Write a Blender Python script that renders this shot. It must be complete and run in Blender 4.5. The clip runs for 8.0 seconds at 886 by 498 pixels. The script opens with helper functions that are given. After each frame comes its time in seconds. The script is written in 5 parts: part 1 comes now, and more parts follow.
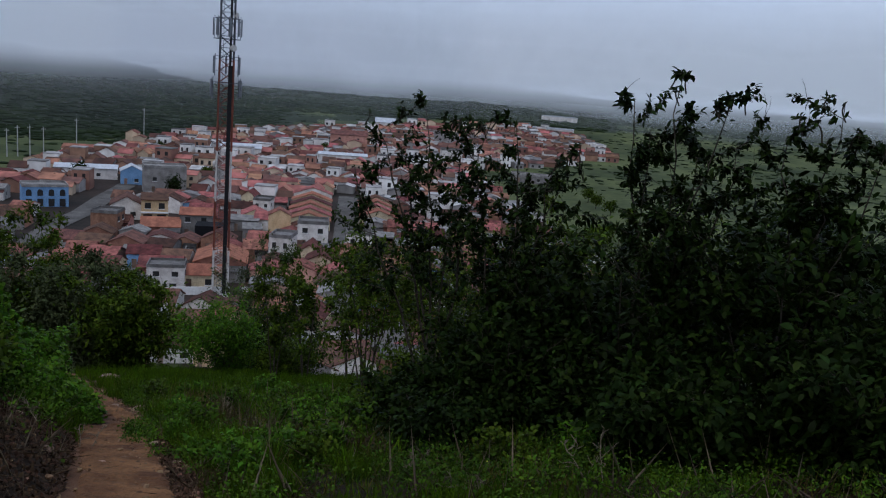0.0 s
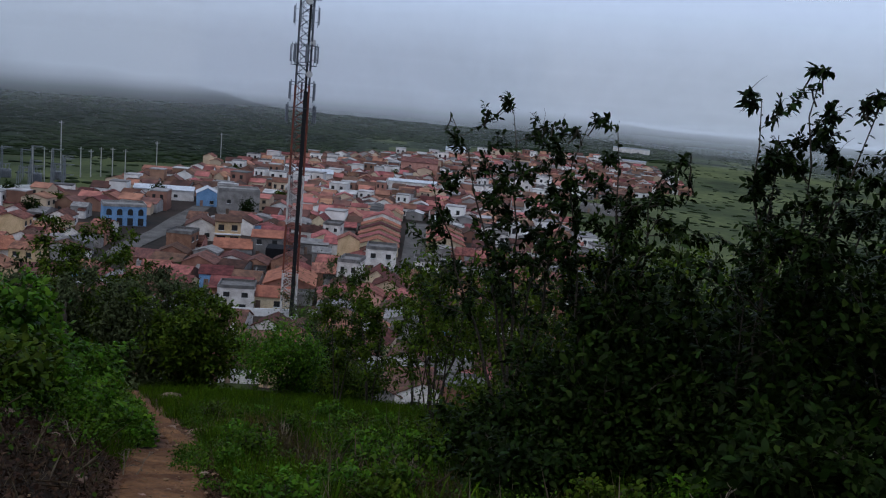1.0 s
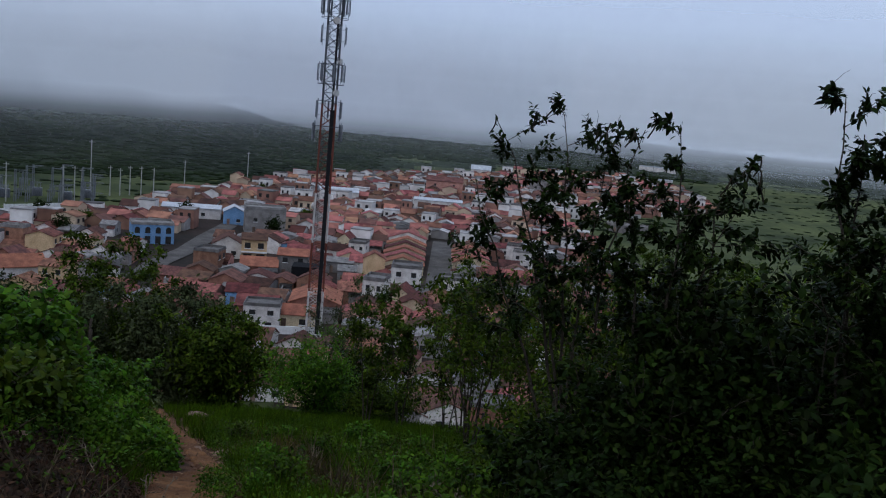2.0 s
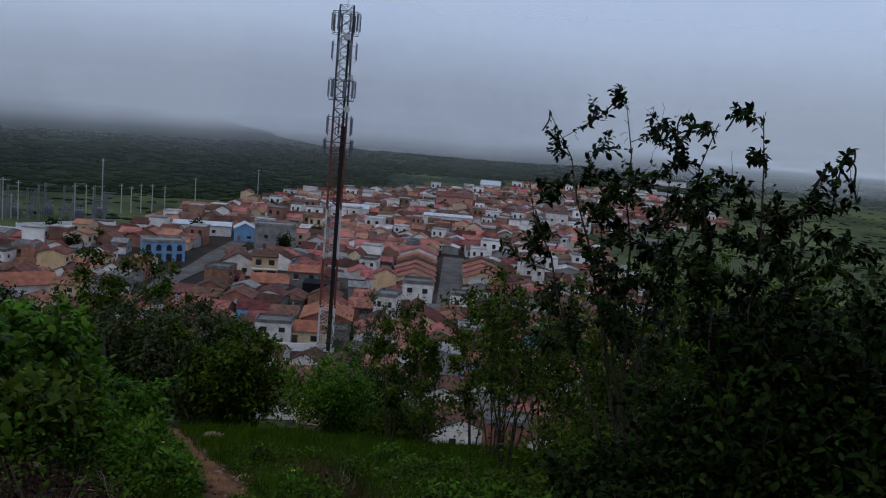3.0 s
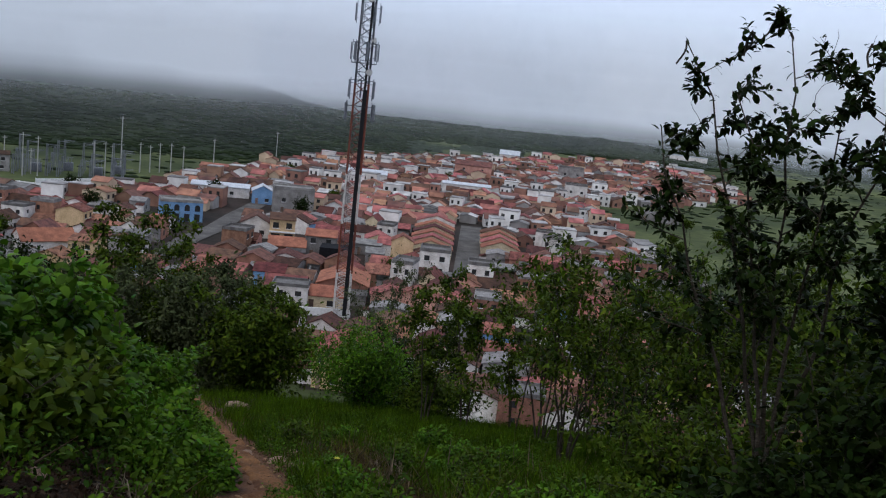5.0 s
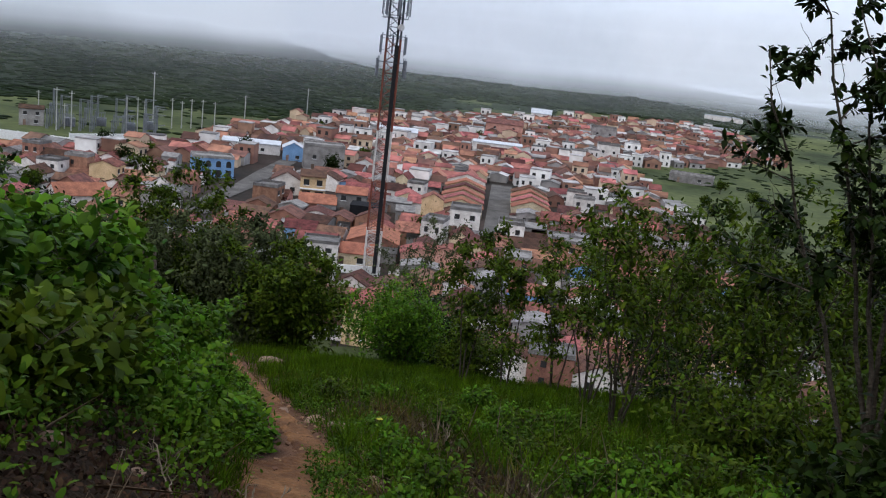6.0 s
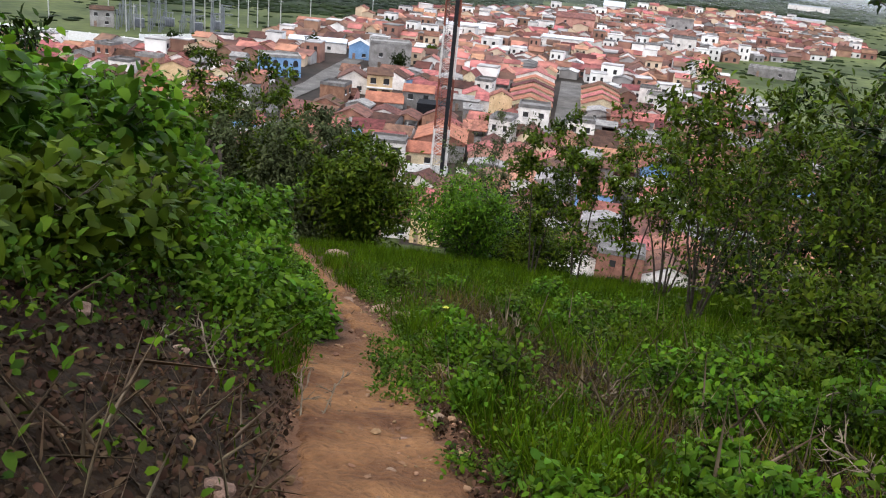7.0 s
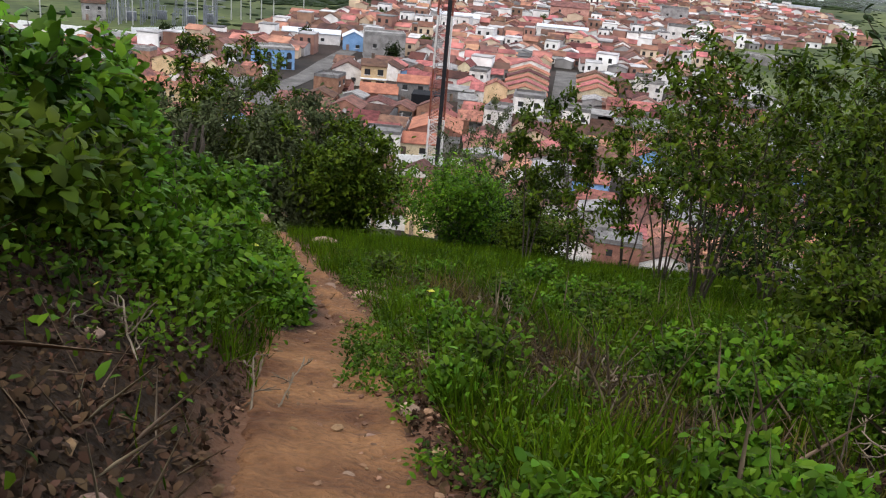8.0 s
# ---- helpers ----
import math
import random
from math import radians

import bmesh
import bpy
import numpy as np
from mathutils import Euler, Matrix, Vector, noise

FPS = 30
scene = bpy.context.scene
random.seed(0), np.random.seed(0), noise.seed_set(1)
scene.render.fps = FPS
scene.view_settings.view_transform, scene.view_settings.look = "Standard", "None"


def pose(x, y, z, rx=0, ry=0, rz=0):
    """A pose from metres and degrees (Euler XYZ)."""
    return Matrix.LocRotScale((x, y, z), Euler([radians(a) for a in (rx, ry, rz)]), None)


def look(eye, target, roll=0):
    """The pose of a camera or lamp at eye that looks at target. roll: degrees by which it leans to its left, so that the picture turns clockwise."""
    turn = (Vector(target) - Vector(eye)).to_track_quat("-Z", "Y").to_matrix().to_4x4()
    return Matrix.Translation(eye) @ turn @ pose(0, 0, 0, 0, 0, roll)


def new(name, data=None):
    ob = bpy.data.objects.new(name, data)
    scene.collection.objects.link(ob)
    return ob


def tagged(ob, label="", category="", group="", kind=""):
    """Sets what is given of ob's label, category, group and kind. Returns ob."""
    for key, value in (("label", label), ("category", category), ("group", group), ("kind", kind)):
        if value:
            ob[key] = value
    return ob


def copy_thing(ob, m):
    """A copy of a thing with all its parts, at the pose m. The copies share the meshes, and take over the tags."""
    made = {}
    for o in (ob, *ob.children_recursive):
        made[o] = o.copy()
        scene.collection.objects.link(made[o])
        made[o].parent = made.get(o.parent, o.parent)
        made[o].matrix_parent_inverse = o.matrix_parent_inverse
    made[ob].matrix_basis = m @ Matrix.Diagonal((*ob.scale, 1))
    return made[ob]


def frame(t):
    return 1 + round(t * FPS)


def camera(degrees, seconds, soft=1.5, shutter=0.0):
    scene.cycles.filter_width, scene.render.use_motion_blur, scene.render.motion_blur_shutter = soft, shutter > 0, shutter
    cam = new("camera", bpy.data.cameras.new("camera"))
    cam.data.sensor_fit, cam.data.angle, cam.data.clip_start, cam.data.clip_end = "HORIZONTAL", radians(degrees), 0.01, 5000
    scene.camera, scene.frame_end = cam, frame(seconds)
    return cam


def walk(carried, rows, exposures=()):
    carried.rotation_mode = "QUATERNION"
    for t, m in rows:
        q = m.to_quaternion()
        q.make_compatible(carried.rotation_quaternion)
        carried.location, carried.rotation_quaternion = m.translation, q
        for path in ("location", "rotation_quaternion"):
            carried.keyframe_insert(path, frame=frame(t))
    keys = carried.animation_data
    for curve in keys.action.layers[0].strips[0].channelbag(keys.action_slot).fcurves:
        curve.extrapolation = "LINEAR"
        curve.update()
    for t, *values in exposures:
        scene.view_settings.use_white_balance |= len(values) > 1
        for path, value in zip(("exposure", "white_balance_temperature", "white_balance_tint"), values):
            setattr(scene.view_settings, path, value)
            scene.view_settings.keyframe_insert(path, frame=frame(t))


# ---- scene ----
cam = camera(54.3, 8.0, soft=1.15)
PATH = [
    (0, (1.351, -0.164, 2.12), (1.25, 1.797, 1.739), 4.6),
    (0.5, (1.207, 0.345, 1.984), (1.053, 2.31, 1.644), 5.2),
    (1, (1.12, 0.807, 1.812), (0.859, 2.762, 1.483), 5.4),
    (1.5, (1.019, 1.114, 1.734), (0.716, 3.068, 1.434), 6.5),
    (1.7, (0.96, 1.22, 1.71), (0.648, 3.173, 1.409), 5.2),
    (2.8, (0.507, 1.822, 1.423), (0.151, 3.774, 1.174), 6.0),
    (3, (0.397, 2.002, 1.423), (0.049, 3.954, 1.166), 4.8),
    (3.5, (0.2, 2.444, 1.285), (-0.2, 4.389, 1.043), 5.3),
    (4, (-0.033, 2.705, 1.238), (-0.288, 4.667, 0.944), 5.0),
    (4.5, (-0.181, 2.98, 1.124), (-0.328, 4.955, 0.848), 6.0),
    (4.7, (-0.295, 3.092, 1.132), (-0.552, 5.053, 0.837), 5.7),
    (5.8, (-0.8, 3.883, 0.842), (-1.242, 5.79, 0.429), 6.7),
    (6, (-0.835, 3.954, 0.817), (-1.26, 5.86, 0.385), 6.8),
    (6.5, (-0.908, 4.165, 0.677), (-1.442, 6.029, 0.184), 5.0),
    (7, (-0.929, 4.413, 0.507), (-1.463, 6.221, -0.162), 5.7),
    (7.5, (-0.973, 4.703, 0.385), (-1.533, 6.526, -0.216), 5.2),
    (8, (-0.973, 5.005, 0.183), (-1.496, 6.809, -0.503), 5.2),
]
walk(cam, [(t, look(eye, target, roll)) for t, eye, target, roll in PATH],
     [(0.0, 0.25, 5850, 10), (1.0, 0.25, 5850, 10), (1.7, 0.2, 5800, 10), (2.8, -0.08, 5800, 10), (3.5, -0.08, 5850, 10), (4.0, 0.28, 6050, 10), (4.7, 0.5, 6200, 10),
      (5.8, 1.0, 6400, 10), (6.5, 1.22, 6550, 10), (6.8, 1.55, 6650, 10), (7.0, 1.92, 6800, 10), (7.5, 1.65, 6750, 10), (8.0, 1.75, 6850, 10)])

# ---- sky and light: low overcast ----
world = bpy.data.worlds.new("overcast_sky")
scene.world = world
world.use_nodes = True
wn = world.node_tree
wn.nodes.clear()
w_out = wn.nodes.new("ShaderNodeOutputWorld")
w_bg = wn.nodes.new("ShaderNodeBackground")
w_sky = wn.nodes.new("ShaderNodeTexSky")
w_sky.sky_type = "NISHITA"
w_sky.sun_disc = False
w_sky.sun_elevation = radians(62)
w_sky.sun_rotation = radians(200)
w_sky.air_density, w_sky.dust_density = 1.0, 4.0
w_tex = wn.nodes.new("ShaderNodeTexCoord")
w_noise = wn.nodes.new("ShaderNodeTexNoise")
w_noise.inputs["Scale"].default_value = 2.2
w_noise.inputs["Detail"].default_value = 4.0
w_ramp = wn.nodes.new("ShaderNodeValToRGB")
w_ramp.color_ramp.elements[0].position, w_ramp.color_ramp.elements[0].color = 0.25, (4.9, 5.7, 7.3, 1)
w_ramp.color_ramp.elements[1].position, w_ramp.color_ramp.elements[1].color = 0.75, (6.4, 7.1, 8.5, 1)
w_mix = wn.nodes.new("ShaderNodeMixRGB")
w_mix.inputs[0].default_value = 0.82
wn.links.new(w_tex.outputs["Generated"], w_noise.inputs["Vector"])
wn.links.new(w_noise.outputs["Fac"], w_ramp.inputs[0])
wn.links.new(w_sky.outputs[0], w_mix.inputs[1])
wn.links.new(w_ramp.outputs[0], w_mix.inputs[2])
wn.links.new(w_mix.outputs[0], w_bg.inputs["Color"])
w_bg.inputs["Strength"].default_value = 0.1
wn.links.new(w_bg.outputs[0], w_out.inputs["Surface"])

sun_data = bpy.data.lights.new("sun", "SUN")
sun_data.energy, sun_data.angle, sun_data.color = 0.5, radians(25), (1.0, 0.96, 0.9)
sun = new("sun", sun_data)
sun.matrix_world = look((0, 0, 300), (40, 150, 0))


# ---- materials ----
def material(name, base, dark, scale=4.0, rough=0.85, bump=0.3, fine=0.0, metal=0.0, spread=0.0, island=False, translucent=0.0, wave=0.0):
    """Two colours mixed by noise at two scales; spread varies value and hue from object to object (or leaf to leaf)."""
    m = bpy.data.materials.new(name)
    m.use_nodes = True
    n, l = m.node_tree.nodes, m.node_tree.links
    p = n["Principled BSDF"]
    p.inputs["Roughness"].default_value = rough
    p.inputs["Metallic"].default_value = metal
    p.inputs["Specular IOR Level"].default_value = 0.04 if translucent else 0.12
    co = n.new("ShaderNodeTexCoord")
    big = n.new("ShaderNodeTexNoise")
    big.inputs["Scale"].default_value, big.inputs["Detail"].default_value = scale, 6.0
    l.new(co.outputs["Object"], big.inputs["Vector"])
    mix = n.new("ShaderNodeMixRGB")
    mix.inputs[1].default_value, mix.inputs[2].default_value = (*dark, 1), (*base, 1)
    ramp = n.new("ShaderNodeValToRGB")
    ramp.color_ramp.elements[0].position, ramp.color_ramp.elements[1].position = 0.33, 0.66
    l.new(big.outputs["Fac"], ramp.inputs[0])
    l.new(ramp.outputs[0], mix.inputs[0])
    colour = mix.outputs[0]
    height = big.outputs["Fac"]
    if fine:
        small = n.new("ShaderNodeTexNoise")
        small.inputs["Scale"].default_value, small.inputs["Detail"].default_value = fine, 5.0
        l.new(co.outputs["Object"], small.inputs["Vector"])
        over = n.new("ShaderNodeMixRGB")
        over.blend_type = "OVERLAY"
        over.inputs[0].default_value = 0.6
        l.new(colour, over.inputs[1])
        l.new(small.outputs["Fac"], over.inputs[2])
        colour, height = over.outputs[0], small.outputs["Fac"]
    if wave:
        w = n.new("ShaderNodeTexWave")
        w.inputs["Scale"].default_value, w.inputs["Distortion"].default_value = wave, 0.6
        l.new(co.outputs["Object"], w.inputs["Vector"])
        height = w.outputs["Fac"]
    if spread:
        if island:
            src = n.new("ShaderNodeNewGeometry").outputs["Random Per Island"]
        else:
            src = n.new("ShaderNodeObjectInfo").outputs["Random"]
        val = n.new("ShaderNodeMapRange")
        val.inputs["To Min"].default_value, val.inputs["To Max"].default_value = 1 - spread, 1 + spread
        l.new(src, val.inputs["Value"])
        hue = n.new("ShaderNodeMapRange")
        hue.inputs["To Min"].default_value, hue.inputs["To Max"].default_value = 0.5 - 0.045 * spread, 0.5 + 0.03 * spread
        turn = n.new("ShaderNodeMath")
        turn.operation = "FRACT"
        times = n.new("ShaderNodeMath")
        times.operation = "MULTIPLY"
        times.inputs[1].default_value = 7.31
        l.new(src, times.inputs[0])
        l.new(times.outputs[0], turn.inputs[0])
        l.new(turn.outputs[0], hue.inputs["Value"])
        hsv = n.new("ShaderNodeHueSaturation")
        l.new(val.outputs[0], hsv.inputs["Value"])
        l.new(hue.outputs[0], hsv.inputs["Hue"])
        l.new(colour, hsv.inputs["Color"])
        colour = hsv.outputs[0]
    l.new(colour, p.inputs["Base Color"])
    if bump:
        b = n.new("ShaderNodeBump")
        b.inputs["Strength"].default_value = bump
        b.inputs["Distance"].default_value = 0.05
        l.new(height, b.inputs["Height"])
        l.new(b.outputs[0], p.inputs["Normal"])
    if translucent:
        tr = n.new("ShaderNodeBsdfTranslucent")
        l.new(colour, tr.inputs["Color"])
        ms = n.new("ShaderNodeMixShader")
        ms.inputs[0].default_value = translucent
        l.new(p.outputs[0], ms.inputs[1])
        l.new(tr.outputs[0], ms.inputs[2])
        l.new(ms.outputs[0], n["Material Output"].inputs["Surface"])
    return m


# dark brown soil; the bank's deep shade is put into the colour too
M_soil = material("soil_litter_and_bank_shade", (0.0306, 0.017, 0.008075), (0.01105, 0.0068, 0.0034), 1.5, 0.95, 0.8, 30)
n_soil, l_soil = M_soil.node_tree.nodes, M_soil.node_tree.links
worn_at = n_soil.new("ShaderNodeAttribute")
worn_at.attribute_name = "trodden"
worn_mix = n_soil.new("ShaderNodeMixRGB")
worn_mix.inputs[2].default_value = (0.115, 0.056, 0.03, 1)
l_soil.new(worn_at.outputs["Fac"], worn_mix.inputs[0])
l_soil.new(n_soil["Principled BSDF"].inputs["Base Color"].links[0].from_socket, worn_mix.inputs[1])
l_soil.new(worn_mix.outputs[0], n_soil["Principled BSDF"].inputs["Base Color"])
M_dirt = material("reddish_trodden_dirt", (0.205, 0.1, 0.042), (0.082, 0.036, 0.017), 1.8, 0.95, 1.0, 22)
M_scree = material("red_earth_slope_foot", (0.13, 0.06, 0.035), (0.05, 0.04, 0.02), 0.12, 0.95, 0.4, 1.5)
M_rock = material("pale_pinkish_rock", (0.3, 0.2, 0.14), (0.15, 0.095, 0.065), 5, 0.9, 0.6, 40, spread=0.25)
M_grass = material("grass_blades", (0.082, 0.15, 0.005), (0.02, 0.044, 0.002), 2.2, 0.7, 0, spread=0.45, island=True, translucent=0.25)
M_weed = material("weed_leaves", (0.058, 0.112, 0.006), (0.012, 0.026, 0.003), 2.6, 0.6, 0, spread=0.45, island=True, translucent=0.2)
M_dry = material("dead_stalks_and_twigs", (0.2, 0.155, 0.1), (0.1, 0.07, 0.042), 3, 0.9, 0, spread=0.4, island=True)
M_deadwood = material("bleached_dead_wood", (0.19, 0.15, 0.105), (0.1, 0.075, 0.05), 6, 0.9, 0.3, 40)
M_bark = material("grey_brown_bark", (0.075, 0.06, 0.045), (0.035, 0.028, 0.02), 8, 0.9, 0.6, 50)
# dark green, with the shade inside the thickets put into the colour
M_leaf_shade = material("shade_darkened_green_leaves", (0.015, 0.028, 0.0035), (0.005, 0.0105, 0.0016), 2.4, 0.55, 0, spread=0.5, island=True, translucent=0.1)
M_leaf_mid = material("mid_green_leaves", (0.062, 0.096, 0.006), (0.015, 0.029, 0.0025), 2.4, 0.55, 0, spread=0.5, island=True, translucent=0.2)
M_leaf_bright = material("bright_green_leaves", (0.08, 0.17, 0.009), (0.018, 0.046, 0.004), 2.4, 0.5, 0, spread=0.45, island=True, translucent=0.25)
M_leaf_olive = material("olive_grey_leaves", (0.07, 0.085, 0.032), (0.036, 0.045, 0.02), 1.0, 0.6, 0, spread=0.4, island=True, translucent=0.25)
M_leaf_yellow = material("yellowed_leaf", (0.45, 0.42, 0.05), (0.3, 0.3, 0.04), 9, 0.6, 0)
M_pod = material("dark_seed_pod", (0.03, 0.022, 0.012), (0.015, 0.012, 0.008), 10, 0.6, 0.2)
M_asphalt = material("grey_street", (0.12, 0.11, 0.1), (0.06, 0.055, 0.05), 0.2, 0.9, 0.2, 3)
M_field = material("field_grass", (0.085, 0.1, 0.036), (0.02, 0.03, 0.011), 0.022, 0.95, 0.3, 0.25)
M_wood = material("far_wood_crowns", (0.022, 0.034, 0.01), (0.008, 0.015, 0.005), 0.012, 0.95, 0, spread=0.12, island=True)
# yard earth, darkened to carry the shade between the houses
M_yard = material("trodden_yard_earth_with_shade", (0.045, 0.031, 0.025), (0.017, 0.015, 0.012), 0.06, 0.95, 0.3, 0.8)
M_woodland = material("woodland_floor", (0.018, 0.028, 0.009), (0.008, 0.015, 0.005), 0.012, 0.95, 0.4, 0.2)
M_tile = material("terracotta_roof_tiles", (0.29, 0.122, 0.084), (0.11, 0.05, 0.038), 0.7, 0.9, 0.7, 5, spread=0.6, wave=2.5)
M_tile_old = material("weathered_brown_roof_tiles", (0.15, 0.075, 0.052), (0.065, 0.036, 0.029), 0.6, 0.9, 0.7, 5, spread=0.5, wave=2.5)
M_fibro = material("grey_fibre_cement_sheets", (0.25, 0.235, 0.22), (0.13, 0.12, 0.115), 0.5, 0.9, 0.6, 4, spread=0.3, wave=2.5)
M_tile_new = material("bright_new_roof_tiles", (0.36, 0.14, 0.086), (0.2, 0.08, 0.053), 0.7, 0.9, 0.7, 5, spread=0.12, wave=2.5)
M_zinc = material("white_metal_sheets", (0.52, 0.54, 0.56), (0.4, 0.41, 0.44), 0.4, 0.5, 0.4, 3, wave=2.0)
WALLS = {
    "white": material("white_painted_wall", (0.72, 0.67, 0.62), (0.5, 0.45, 0.41), 0.5, 0.9, 0.2, 4, spread=0.15),
    "cream": material("cream_painted_wall", (0.62, 0.5, 0.33), (0.45, 0.35, 0.23), 0.5, 0.9, 0.2, 4, spread=0.15),
    "pink": material("salmon_painted_wall", (0.58, 0.3, 0.24), (0.42, 0.2, 0.15), 0.5, 0.9, 0.2, 4, spread=0.15),
    "grey": material("bare_cement_wall", (0.27, 0.25, 0.235), (0.16, 0.145, 0.135), 0.5, 0.95, 0.3, 4, spread=0.25),
    "brick": material("bare_brick_wall", (0.32, 0.165, 0.11), (0.19, 0.095, 0.065), 0.7, 0.95, 0.3, 6, spread=0.25),
    "blue": material("blue_painted_wall", (0.2, 0.34, 0.54), (0.14, 0.25, 0.42), 0.5, 0.85, 0.2, 4, spread=0.1),
    "yellow": material("ochre_yellow_wall", (0.6, 0.43, 0.25), (0.46, 0.32, 0.17), 0.5, 0.9, 0.2, 4, spread=0.12),
}
M_straw = material("yellowing_grass", (0.15, 0.125, 0.03), (0.08, 0.075, 0.015), 1.0, 0.8, 0, spread=0.4, island=True, translucent=0.2)
# brown litter, lowered further to carry shade under the bank
M_litter = material("brown_leaf_litter_with_shade", (0.055, 0.03, 0.015), (0.018, 0.011, 0.006), 3, 0.9, 0, spread=0.5, island=True)
FAR = {
    "tile": material("far_terracotta_tiles", (0.3, 0.13, 0.09), (0.12, 0.056, 0.042), 0.3, 0.9, 0, spread=0.7, island=True),
    "old": material("far_weathered_tiles", (0.16, 0.085, 0.06), (0.07, 0.042, 0.034), 0.3, 0.9, 0, spread=0.4, island=True),
    "fibro": material("far_cement_sheets", (0.34, 0.325, 0.31), (0.15, 0.14, 0.135), 0.3, 0.9, 0, spread=0.7, island=True),
    "white": material("far_white_walls", (0.8, 0.77, 0.73), (0.58, 0.54, 0.5), 0.3, 0.9, 0, spread=0.2, island=True),
    "brick": material("far_brick_walls", (0.3, 0.165, 0.115), (0.18, 0.095, 0.07), 0.3, 0.9, 0, spread=0.3, island=True),
    "grey": material("far_cement_walls", (0.34, 0.32, 0.3), (0.22, 0.2, 0.19), 0.3, 0.9, 0, spread=0.3, island=True),
    "cream": material("far_cream_walls", (0.6, 0.47, 0.33), (0.45, 0.34, 0.23), 0.3, 0.9, 0, spread=0.2, island=True),
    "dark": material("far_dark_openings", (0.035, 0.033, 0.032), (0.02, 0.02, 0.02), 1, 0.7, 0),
}
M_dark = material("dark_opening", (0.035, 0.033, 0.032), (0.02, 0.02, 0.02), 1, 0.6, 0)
M_net = material("black_shade_net", (0.012, 0.012, 0.014), (0.007, 0.007, 0.008), 1, 0.9, 0.3, 6)
M_door = material("painted_metal_door", (0.2, 0.14, 0.1), (0.12, 0.08, 0.06), 1.5, 0.7, 0, spread=0.4)
M_white = material("white_trim", (0.75, 0.74, 0.72), (0.62, 0.6, 0.57), 2, 0.8, 0.1)
M_steel = material("galvanised_steel", (0.11, 0.115, 0.125), (0.06, 0.062, 0.07), 1, 0.55, 0, metal=0.6)
M_red = material("faded_red_mast_paint", (0.2, 0.06, 0.038), (0.1, 0.034, 0.024), 0.6, 0.7, 0.2, 4)
M_mastwhite = material("faded_white_mast_paint", (0.6, 0.57, 0.54), (0.42, 0.38, 0.35), 0.6, 0.7, 0.2, 4)
M_cable = material("black_feeder_cable", (0.018, 0.018, 0.02), (0.012, 0.012, 0.013), 2, 0.6, 0)
M_panel = material("pale_grey_antenna", (0.2, 0.21, 0.23), (0.13, 0.135, 0.15), 1, 0.5, 0)
M_gantry = material("dull_gantry_steel", (0.2, 0.21, 0.22), (0.12, 0.125, 0.135), 0.6, 0.6, 0)
M_concrete = material("concrete_pole", (0.42, 0.41, 0.39), (0.3, 0.29, 0.27), 0.6, 0.9, 0.2)


# ---- mesh helpers ----
def mesh_of(name, verts, faces, mat):
    me = bpy.data.meshes.new(name)
    me.from_pydata([tuple(v) for v in verts], [], [tuple(f) for f in faces])
    me.materials.append(mat)
    me.update()
    return me


def part(name, bm, mat, parent, label=""):
    """Links a bmesh or a mesh as one object under a thing."""
    if isinstance(bm, bmesh.types.BMesh):
        me = bpy.data.meshes.new(name)
        bm.to_mesh(me)
        bm.free()
        me.materials.append(mat)
    else:
        me = bm
    ob = new(name, me)
    if parent:
        ob.parent = parent
    return tagged(ob, label)


def thing(name, label, category, m=None, group="", kind=""):
    ob = new(name)
    ob.empty_display_size = 0.3
    if m is not None:
        ob.matrix_basis = m
    return tagged(ob, label, category, group, kind)


def box(bm, x0, x1, y0, y1, z0, z1):
    v = [bm.verts.new(c) for c in ((x0, y0, z0), (x1, y0, z0), (x1, y1, z0), (x0, y1, z0), (x0, y0, z1), (x1, y0, z1), (x1, y1, z1), (x0, y1, z1))]
    for f in ((3, 2, 1, 0), (4, 5, 6, 7), (0, 1, 5, 4), (1, 2, 6, 5), (2, 3, 7, 6), (3, 0, 4, 7)):
        bm.faces.new([v[i] for i in f])
    return v


def beam(bm, a, b, r, sides=4):
    """A straight bar from a to b."""
    a, b = Vector(a), Vector(b)
    q = (b - a).to_track_quat("Z", "X").to_matrix()
    rings = []
    for p in (a, b):
        rings.append([bm.verts.new(p + q @ Vector((r * math.cos(2 * math.pi * (i + 0.5) / sides), r * math.sin(2 * math.pi * (i + 0.5) / sides), 0))) for i in range(sides)])
    for i in range(sides):
        j = (i + 1) % sides
        bm.faces.new((rings[0][i], rings[0][j], rings[1][j], rings[1][i]))
    bm.faces.new(rings[0][::-1])
    bm.faces.new(rings[1])


# ---- the lie of the land ----
PATH_Y = (-6, 0, 5, 6.8, 9, 11, 12.8, 15.1, 17.7, 20.5, 23.5, 30)
PATH_X = (2.6, 0.8, -0.95, -1.75, -2.8, -3.6, -4.45, -5.75, -7.3, -8.9, -10.6, -14)


def path_x(y):
    return float(np.interp(y, PATH_Y, PATH_X))


def smooth(a, b, v):
    v = min(1.0, max(0.0, (v - a) / (b - a)))
    return v * v * (3 - 2 * v)


